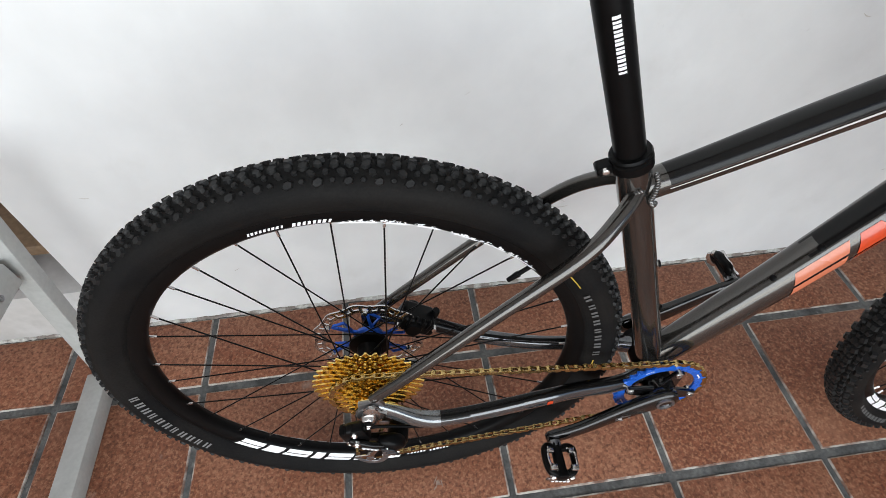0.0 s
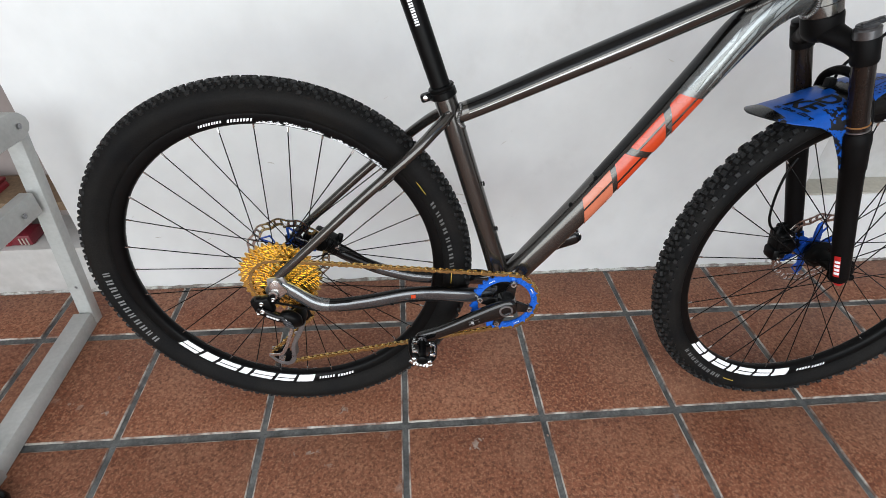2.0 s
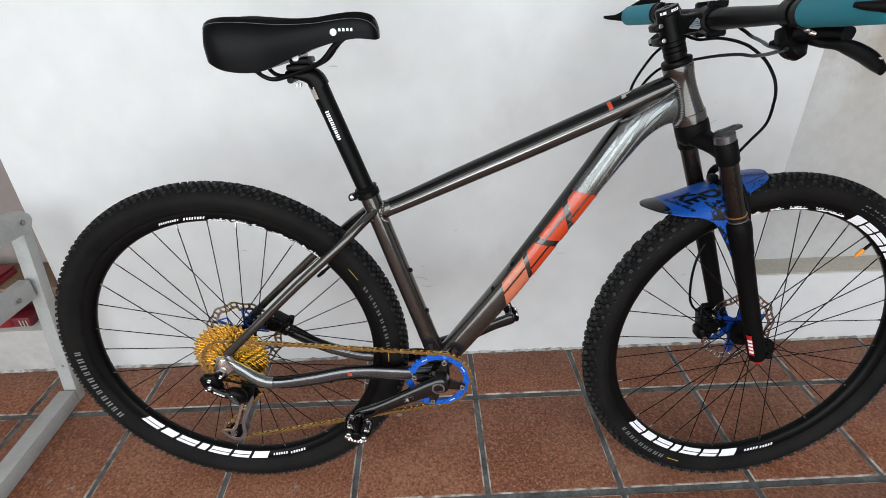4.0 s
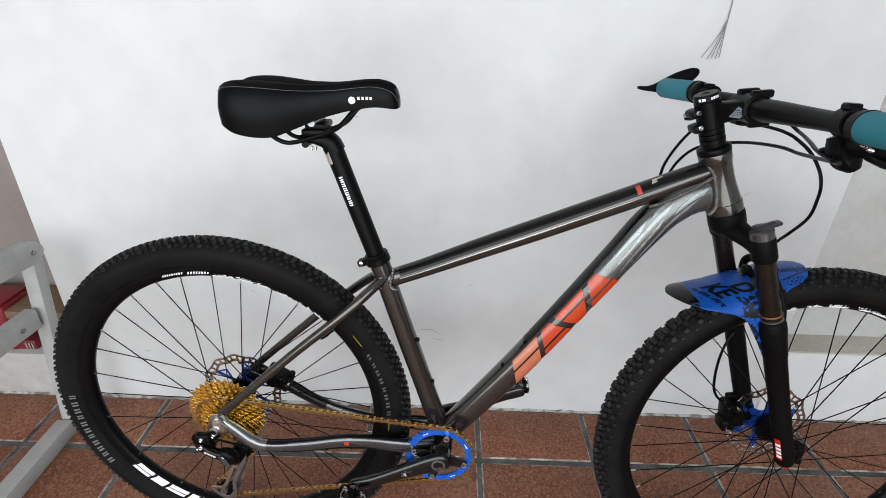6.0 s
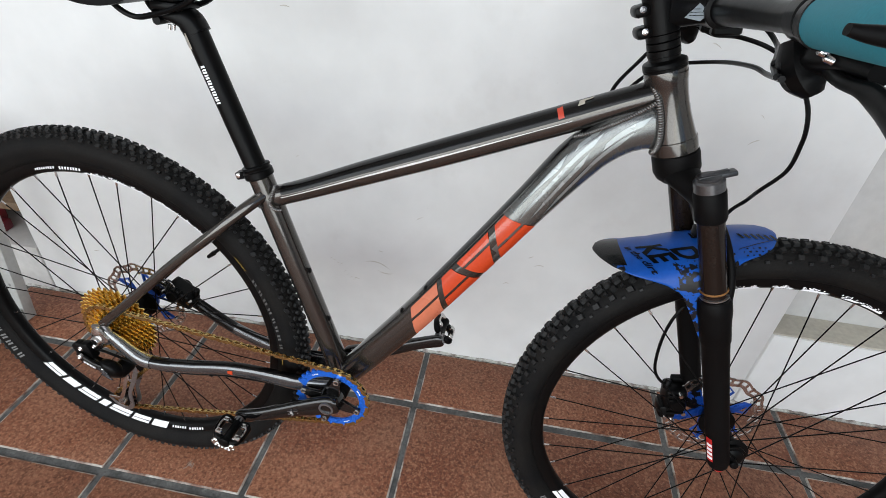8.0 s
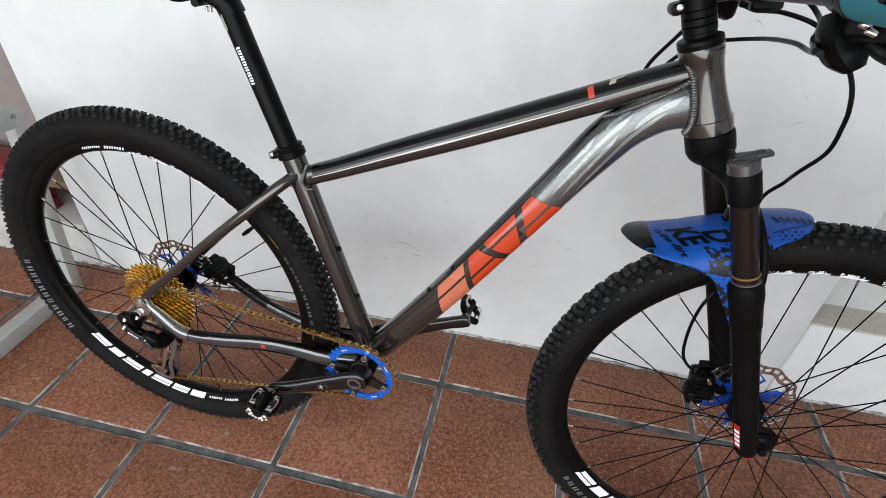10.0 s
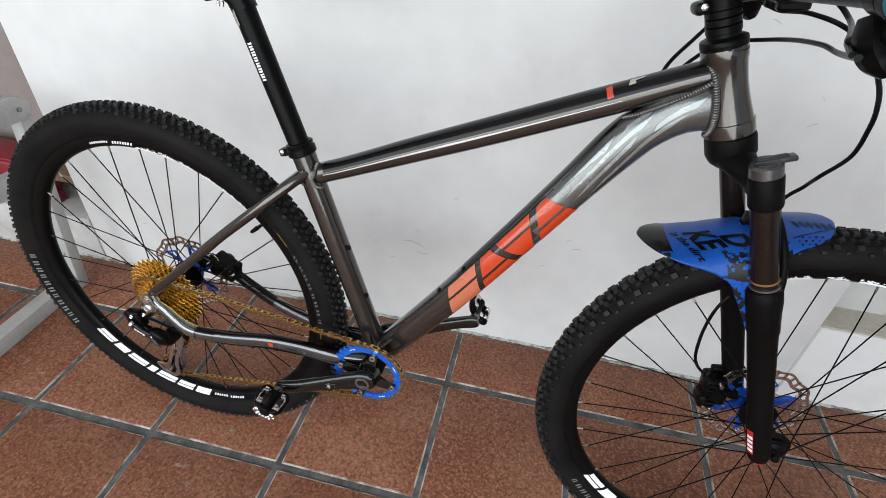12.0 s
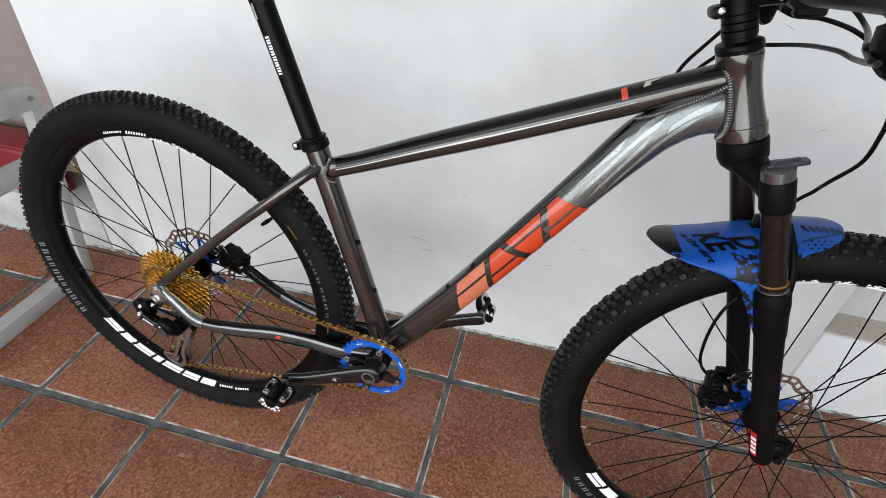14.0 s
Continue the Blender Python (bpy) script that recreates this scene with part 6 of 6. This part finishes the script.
part("handlebar", bm, SATIN, bicycle, "black alloy handlebar", COCKPIT)
for side in (-1, 1):
    if side < 0:
        g0, g1 = V((0.8395, -0.229, 0.9465)), V((0.8210, -0.362, 0.9495))
        reach = lambda v: -v + float(np.interp(v, [0.20, 0.29], [-0.031, -0.066]))
        fore, rise, tight = 0.008, -0.003, 1.0
    else:
        g0, g1 = V((0.829, 0.113, 0.955)), V((0.822, 0.225, 0.954))
        reach = lambda v: v - 0.075
        fore, rise, tight = 0.0, 0.003, 0.85
    gd = (g1 - g0).normalized()
    ln = (g1 - g0).length
    bm = B()
    lathe(bm, [(0.0145, 0.0), (0.0170, 0.003), (0.0172, ln * 0.5), (0.0170, ln - 0.004), (0.0150, ln)], g0, gd, 32)
    grip = part("grip", bm, TEAL, bicycle, "teal foam handlebar grip with black bar end", COCKPIT)
    bm = B()
    lathe(bm, [(0.0125, -0.012), (0.0165, -0.011), (0.0168, -0.001), (0.0180, 0.0), (0.0180, 0.003), (0.0150, 0.004)], g0, gd, 26)
    part("lock_collar", bm, PLASTIC, grip, "black lock collar")
    # ergonomic bar end: a flat paddle with a short tail
    bm = B()
    e = g1 + gd * 0.010
    tail = [(-0.046, -0.001, 0.0025, 0.0028), (-0.036, -0.002, 0.0038, 0.0045), (-0.022, -0.002, 0.0055, 0.0070), (0.000, 0.002, 0.0115, 0.0110), (0.022, 0.012, 0.0140, 0.0080), (0.042, 0.021, 0.0130, 0.0060), (0.056, 0.028, 0.0090, 0.0050), (0.062, 0.031, 0.0040, 0.0030)]
    sweep(bm, spline([(e.x + x, e.y - side * 0.004, e.z + z, p, q) for x, z, p, q in tail], 5), 18, power=2.4)
    part("bar_end", bm, MATTE, grip, "black ergonomic bar end")
    # brake lever, shifter and their clamp
    at = lambda x, v, z: (x + fore, reach(v), z + rise)
    bm = B()
    lathe(bm, [(0.0130, -0.011), (0.0168 * tight, -0.010), (0.0168 * tight, 0.010), (0.0130, 0.011)], at(0.8385, 0.166, 0.950), gd, 24)
    box(bm, at(0.8345, 0.166, 0.967 - 0.004 * (side > 0)), (0.014, 0.017, 0.008), None, 0.002)
    sweep(bm, spline([(*at(0.8460, 0.140, 0.926), 0.0075, 0.0075), (*at(0.8520, 0.154, 0.925), 0.0120, 0.0115), (*at(0.8550, 0.172, 0.927), 0.0140, 0.0130), (*at(0.8560, 0.195, 0.928), 0.0115, 0.0105), (*at(0.8580, 0.222, 0.926), 0.0085, 0.0080)], 5), 16, up=(0.3, 0, 1), power=2.8)
    sweep(bm, spline([(*at(0.8400, 0.150, 0.934), 0.0090, 0.0110), (*at(0.8460, 0.155, 0.920), 0.0150, 0.0140), (*at(0.8540, 0.160, 0.908), 0.0145, 0.0130), (*at(0.8610, 0.163, 0.899), 0.0070, 0.0090)], 4), 9, power=2.2)
    lever = part("brake_lever", bm, PLASTIC, bicycle, "black hydraulic brake lever with shifter", COCKPIT)
    bm = B()
    if side < 0:
        blade = [(0.862, -0.216, 0.916, 0.0062, 0.0055), (0.8570, -0.241, 0.9130, 0.0052, 0.0050), (0.8575, -0.260, 0.9118, 0.0056, 0.0045), (0.8580, -0.2755, 0.9095, 0.0088, 0.0045), (0.8560, -0.295, 0.9050, 0.0098, 0.0045), (0.8530, -0.318, 0.8975, 0.0096, 0.0045), (0.8505, -0.333, 0.8905, 0.0060, 0.0035)]
        tip = (0.8500, -0.3255, 0.8985)
    else:
        blade = [(*at(0.858, 0.214, 0.926), 0.0065, 0.0055), (*at(0.864, 0.226, 0.921), 0.0060, 0.0050), (*at(0.869, 0.237, 0.919), 0.0085, 0.0045), (*at(0.870, 0.252, 0.914), 0.0098, 0.0045), (*at(0.866, 0.270, 0.906), 0.0096, 0.0045), (*at(0.861, 0.279, 0.901), 0.0060, 0.0035)]
        tip = at(0.8585, 0.273, 0.9050)
    sweep(bm, spline(blade, 6), 14, up=(1, 0, 0.3))
    part("lever_blade", bm, SATIN, lever, "black lever blade")
    bm = B()
    box(bm, tip, (0.0030, 0.008, 0.008), None, 0.0008)
    part("decal", bm, GREYDECAL, lever, "grey printed tip")
    for k, q in enumerate((at(0.8385, 0.182, 0.934), at(0.8405, 0.190, 0.930), at(0.8420, 0.197, 0.927))):
        bm = B()
        lathe(bm, [(0.0028, -0.004), (0.0028, 0.002), (0.0018, 0.003)], q, (-1, 0.2 * k, 0.3), 10)
        part("bolt", bm, STEEL, lever, "bright lever screw")
    bm = B()
    lathe(bm, [(0.0042, -0.006), (0.0042, 0.001), (0.0026, 0.0018)], at(0.8300, 0.156, 0.943), (-0.7, -0.7 * side, 0.1), 12)
    part("bolt", bm, DARKALLOY, lever)
    bm = B()
    rod(bm, at(0.8440, 0.146, 0.918), at(0.8400, 0.134, 0.914), 0.0048, 0.0036)
    part("cable_barrel", bm, PLASTIC, lever)
# hoses and cables, in the bicycle's own space
for rows, label in (
    ([(0.8420, -0.2150, 0.9210), (0.8560, -0.1750, 0.9150), (0.8740, -0.1200, 0.9070), (0.8850, -0.0700, 0.9015), (0.8870, -0.0300, 0.9005), (0.8857, 0.0250, 0.8948), (0.8804, 0.0650, 0.8885), (0.8690, 0.0920, 0.8822), (0.8480, 0.1080, 0.8755), (0.8230, 0.1080, 0.8665), (0.8003, 0.1000, 0.8495), (0.7830, 0.0850, 0.8310), (0.7670, 0.0600, 0.8040), (0.7560, 0.0240, 0.7810)], "black brake hose to the rear"),
    ([(0.8313, 0.0865, 0.9303), (0.8620, 0.0680, 0.9180), (0.8741, 0.0500, 0.9190), (0.8825, 0.0340, 0.9207), (0.8994, 0.0250, 0.9181), (0.9135, 0.0200, 0.9139), (0.9255, 0.0100, 0.9071), (0.9461, 0.0000, 0.8890), (0.9598, -0.0100, 0.8654), (0.9660, -0.0140, 0.8450), (0.9706, -0.0100, 0.8234), (0.9729, 0.0000, 0.7886), (0.9600, 0.0140, 0.7560), (0.9606, 0.0380, 0.7319), (0.9457, 0.0476, 0.6956), (0.9533, 0.0518, 0.6154), (0.9484, 0.0498, 0.5655), (0.9329, 0.0481, 0.5215), (0.9284, 0.0473, 0.4765), (0.9319, 0.0462, 0.4305), (0.9404, 0.0462, 0.4075), (0.9544, 0.0469, 0.3935), (0.9704, 0.0481, 0.3875)], "black brake hose to the front caliper"),
    ([(0.8261, 0.1008, 0.9189), (0.8420, 0.1120, 0.9180), (0.8150, 0.1140, 0.8950), (0.7950, 0.1100, 0.8696), (0.7752, 0.0900, 0.8487), (0.7660, 0.0780, 0.8320), (0.7540, 0.0520, 0.8030), (0.7440, 0.0200, 0.7780)], "black gear cable to the down tube"),
    ([(0.8440, -0.2000, 0.9200), (0.8580, -0.1500, 0.9205), (0.8740, -0.1080, 0.9222), (0.8870, -0.0700, 0.9240), (0.8947, -0.0400, 0.9262), (0.8900, -0.0200, 0.9348), (0.8790, -0.0060, 0.9420), (0.8600, 0.0080, 0.9330), (0.8480, 0.0300, 0.9280), (0.8380, 0.0700, 0.9270)], "black gear cable under the stem"),
):
    bm = B()
    hose(bm, rows, 0.0025)
    part("cable", bm, PLASTIC, bicycle, label)


# ---- the white stand at the wall ----
def stand():
    st = new("wooden_stand")
    tagged(st, "white painted wooden stand frame with screwed joints", "stand")

    def beam(name, a, b, w, h, up=(1, 0, 0), round_end=False, label=""):
        bm = B()
        a, b = V(a), V(b)
        d = (b - a).normalized()
        n = V(up) - d * d.dot(V(up))
        n.normalize()
        k = d.cross(n)
        m = Matrix((n, k, d)).transposed().to_4x4()
        ln = (b - a).length
        if round_end:
            # outline with an eased, rounded end
            e = [(0, -h / 2), (ln - 0.010, -h / 2), (ln + 0.008, -h * 0.36), (ln + 0.020, -h * 0.12), (ln + 0.022, h * 0.12), (ln + 0.014, h * 0.34), (ln - 0.004, h / 2), (0, h / 2)]
            prism(bm, e, a, d, k, w, 0.0022)
        else:
            box(bm, (0, 0, ln / 2), (w, h, ln), Matrix.Translation(a) @ m, 0.0025, 2)
        return part(name, bm, WHITE_WOOD, st, label, smooth=30)

    beam("leg", (-0.803, 0.362, 0.0), (-0.772, 0.398, 0.520), 0.030, 0.034, (0, 1, 0))
    beam("floor_rail", (-0.806, 0.346, 0.0215), (-0.800, -0.060, 0.0215), 0.042, 0.042)
    beam("middle_rail", (-0.788, 0.362, 0.363), (-0.824, -0.060, 0.357), 0.028, 0.050)
    beam("top_rail", (-0.800, -0.020, 0.530), (-0.760, 0.392, 0.530), 0.026, 0.056, round_end=True)
    beam("leg", (-0.792, -0.082, 0.0), (-0.856, -0.000, 0.535), 0.032, 0.048)
    for p in ((-0.7470, 0.384, 0.528), (-0.7765, 0.312, 0.360)):
        bm = B()
        lathe(bm, [(0.0060, 0), (0.0060, 0.0015), (0.0035, 0.0022), (0.0030, 0.0012)], p, (1, -0.05, 0), 14)
        part("screw", bm, GREYSTEEL, st, "dull steel screw")
    for p in ((-0.7830, 0.3690, 0.262), (-0.7930, 0.3570, 0.120)):
        bm = B()
        lathe(bm, [(0.0045, 0), (0.0045, 0.0015), (0.0030, 0.0020)], p, (0, -1, 0), 12)
        part("screw", bm, GREYSTEEL, st, "dull steel screw")


stand()


def toolbox():
    """Low red plastic box on the plinth."""
    tb = new("plastic_toolbox")
    tb.matrix_world = Matrix.Translation((-1.172, 0.545, 0.1455))
    tagged(tb, "low red plastic box with a dark round hole on the plinth", "box")
    bm = B()
    box(bm, (0, 0, 0.074), (0.34, 0.105, 0.148), None, 0.012, 3)
    part("body", bm, RED_PLASTIC, tb)
    bm = B()
    box(bm, (0, 0, 0.151), (0.335, 0.100, 0.008), None, 0.003, 2)
    part("lid", bm, RED_PLASTIC, tb)
    bm = B()
    lathe(bm, [(0.016, 0), (0.018, 0.002), (0.012, 0.003)], (0.035, -0.0525, 0.05), (0, -1, 0), 20)
    part("hole_rim", bm, PLASTIC, tb, "dark round hole")
    bm = B()
    box(bm, (0.182, -0.015, 0.016), (0.070, 0.060, 0.032), None, 0.006, 2)
    base = part("foot", bm, DARKRED, tb, "dark red foot of the box")
    for k in range(3):
        bm = B()
        box(bm, (0.190 + 0.009 * k, -0.0465, 0.014), (0.0035, 0.002, 0.022), None, 0.0006)
        part("rib", bm, STICKER, base, "pale worn rib")


DARKRED = mat("dark_red_plastic", (0.16, 0.015, 0.025), 0.45, vary=0.15, scale=30.0)
toolbox()


def pump():
    """Floor pump lying on the tiles, only its end in view."""
    p = new("bicycle_pump")
    p.matrix_world = Matrix.Translation((-0.755, -0.125, 0.0)) @ Matrix.Rotation(radians(176), 4, "Z")
    tagged(p, "bicycle pump with white barrel and black head on the tiles", "pump")
    bm = B()
    lathe(bm, [(0.014, 0.0), (0.016, 0.002), (0.016, 0.45), (0.014, 0.452)], (0.028, 0, 0.0185), (1, 0, 0), 24)
    part("barrel", bm, WHITE_WOOD, p, "white metal barrel")
    bm = B()
    lathe(bm, [(0.010, -0.026), (0.019, -0.020), (0.0245, -0.006), (0.0245, 0.010), (0.020, 0.022), (0.017, 0.034)], (0, 0, 0.0247), (1, 0, 0), 26)
    part("head", bm, BLACKPAINT, p, "glossy black head")
    bm = B()
    hose(bm, [(0.004, 0.006, 0.046), (-0.016, 0.010, 0.052), (-0.036, 0.016, 0.040), (-0.040, 0.020, 0.015), (-0.030, 0.024, 0.004)], 0.0026, 8, 8, up=(0.1, 1, 0.1))
    part("hose", bm, CREAM, p, "thin cream coloured hose")


pump()


def wire():
    """Frayed wire hanging on the wall."""
    bm = B()
    w = WALL_Y - 0.004
    hose(bm, [(0.735, w, 1.30), (0.733, w, 1.15), (0.734, w, 1.07), (0.733, w - 0.001, 1.028)], 0.0011, 8, 6)
    for k, (x, z) in enumerate(((0.700, 0.979), (0.712, 0.976), (0.720, 0.978), (0.728, 0.977), (0.735, 0.979))):
        hose(bm, [(0.7335, w, 1.050), (0.733 + (x - 0.733) * 0.35, w - 0.002 - 0.001 * (k % 2), 1.018), (x, w - 0.001, z)], 0.0007, 6, 5)
    tagged(part("hanging_wire", bm, WIRE), "thin grey frayed wire hanging down the white wall", "wire")


wire()


def splashes():
    """Dried cement spots and smears on the tiles."""
    rnd = random.Random(8)
    bm = B()
    for x, y, r, stretch, n in SPOTS:
        for k in range(n):
            a, b = x + (rnd.gauss(0, r * stretch) if k else 0), y + (rnd.gauss(0, r) if k else 0)
            q = r * (rnd.uniform(0.25, 0.6) if k else 1.0)
            m, lift, long, turn = rnd.randint(9, 13), 0.0011 + 0.00005 * (len(bm.faces) % 12), rnd.uniform(0.9, 2.6) if k else 1.1, rnd.uniform(0, 3)
            edge = [(q * long * rnd.uniform(0.6, 1.2) * math.cos(2 * math.pi * i / m), q / long * rnd.uniform(0.6, 1.2) * math.sin(2 * math.pi * i / m)) for i in range(m)]
            bm.faces.new([bm.verts.new((a + u * math.cos(turn) - v * math.sin(turn), b + u * math.sin(turn) + v * math.cos(turn), lift)) for u, v in edge])
    tagged(part("cement_spots", bm, SPOT, smooth=0), "dried grey cement spots on the terracotta tiles", "cement spots", kind="stuff")


def scuffs():
    """Thin grey brown scratches and chips on the white wall: x, z, length, slope, bow."""
    rnd = random.Random(15)
    marks = [(0.161, 0.266, 0.060, -0.25, 0.010), (0.180, 0.250, 0.040, -0.1, -0.005), (0.476, 0.270, 0.014, 0.3, 0.003), (0.546, 0.334, 0.022, 0.1, 0.004), (0.882, 0.686, 0.018, 0.6, 0.003)]
    marks += [(0.040 + 0.0085 * i + rnd.uniform(-0.002, 0.002), 0.272 - 0.017 * (i // 4) - 0.006 * i + rnd.uniform(-0.003, 0.003), 0.006, 0.8, 0.0) for i in range(8)]
    marks += [(rnd.uniform(-0.7, 1.0), rnd.uniform(0.12, 0.95), rnd.uniform(0.005, 0.020), rnd.uniform(-0.8, 0.8), rnd.uniform(-0.002, 0.002)) for i in range(16)]
    for x, z, l, slope, bow in marks:
        bm = B()
        rows = []
        for u in np.linspace(-1, 1, 7):
            w = (0.0003 + 0.05 * min(l, 0.02) * (1 - u * u)) * rnd.uniform(0.6, 1.2)
            a, b = x + u * l / 2, z + u * l / 2 * slope + bow * (1 - u * u)
            rows.append([bm.verts.new((a, WALL_Y - 0.0006, b + q)) for q in (-w, w)])
        for p, q in zip(rows, rows[1:]):
            bm.faces.new((p[0], q[0], q[1], p[1]))
        part("scuff", bm, SCUFF, pier, smooth=0)


SCUFF = mat("grey_scuff", (0.60, 0.575, 0.535), 0.8, vary=0.1, scale=80.0, bump=0.1, second=(0.50, 0.47, 0.42))
scuffs()
SPOT = mat("dried_cement", (0.30, 0.235, 0.195), 0.85, vary=0.2, scale=60.0, bump=0.2, second=(0.22, 0.12, 0.085), spread=(0.35, 0.6))
SPOTS = ((-0.712, 0.092, 0.0075, 0.2, 1), (-0.738, 0.102, 0.0035, 1.5, 4), (-0.646, 0.074, 0.0045, 1.2, 4), (-0.134, 0.048, 0.0055, 1.0, 5), (-0.198, -0.050, 0.0050, 4.0, 9), (0.145, -0.053, 0.0080, 1.2, 8), (0.095, 0.247, 0.0075, 0.3, 1), (-0.156, -0.080, 0.0035, 5.0, 7), (-0.972, 0.163, 0.0030, 1.0, 2), (0.30, -0.045, 0.0030, 6.0, 8))
splashes()

# ---- floor tiles, each a piece of its own ----
TILE_STEP, GAP_X, GAP_Y = 0.300, 0.0115, 0.0165


def tile_mesh(w, d, seed):
    rnd = random.Random(seed)
    b = B()
    box(b, (0, 0, -0.006), (w, d, 0.012), None, 0.0030, 2)
    for v in b.verts:
        v.co.x += rnd.uniform(-0.0006, 0.0006)
        v.co.y += rnd.uniform(-0.0006, 0.0006)
    bmesh.ops.recalc_face_normals(b, faces=b.faces[:])
    me = bpy.data.meshes.new("tile")
    b.to_mesh(me)
    b.free()
    finish(me, [TILE, TILE_EDGE], 40)
    for f in me.polygons:
        if f.normal.z < 0.97:
            f.material_index = 1
    return me


whole = [tile_mesh(TILE_STEP - GAP_X, TILE_STEP - GAP_Y, k) for k in range(4)]
cut_d = WALL_Y - 0.008 - 0.300 - GAP_Y / 2
cut = [tile_mesh(TILE_STEP - GAP_X, cut_d, 9 + k) for k in range(2)]
rnd = random.Random(2)
for i in range(-11, 12):
    for j in range(-8, 2):
        x = (i + 0.5) * TILE_STEP
        if j == 1:
            me, y = cut[i % 2], 0.300 + GAP_Y / 2 + cut_d / 2
        else:
            me, y = whole[(i * 3 + j) % 4], (j + 0.5) * TILE_STEP
        t = new("tile", me)
        t.parent = floor
        t.matrix_basis = pose(x, y, rnd.uniform(-0.0006, 0.0004), rnd.uniform(-0.12, 0.12), rnd.uniform(-0.12, 0.12), rnd.choice((0, 180)) if j < 1 else 0)
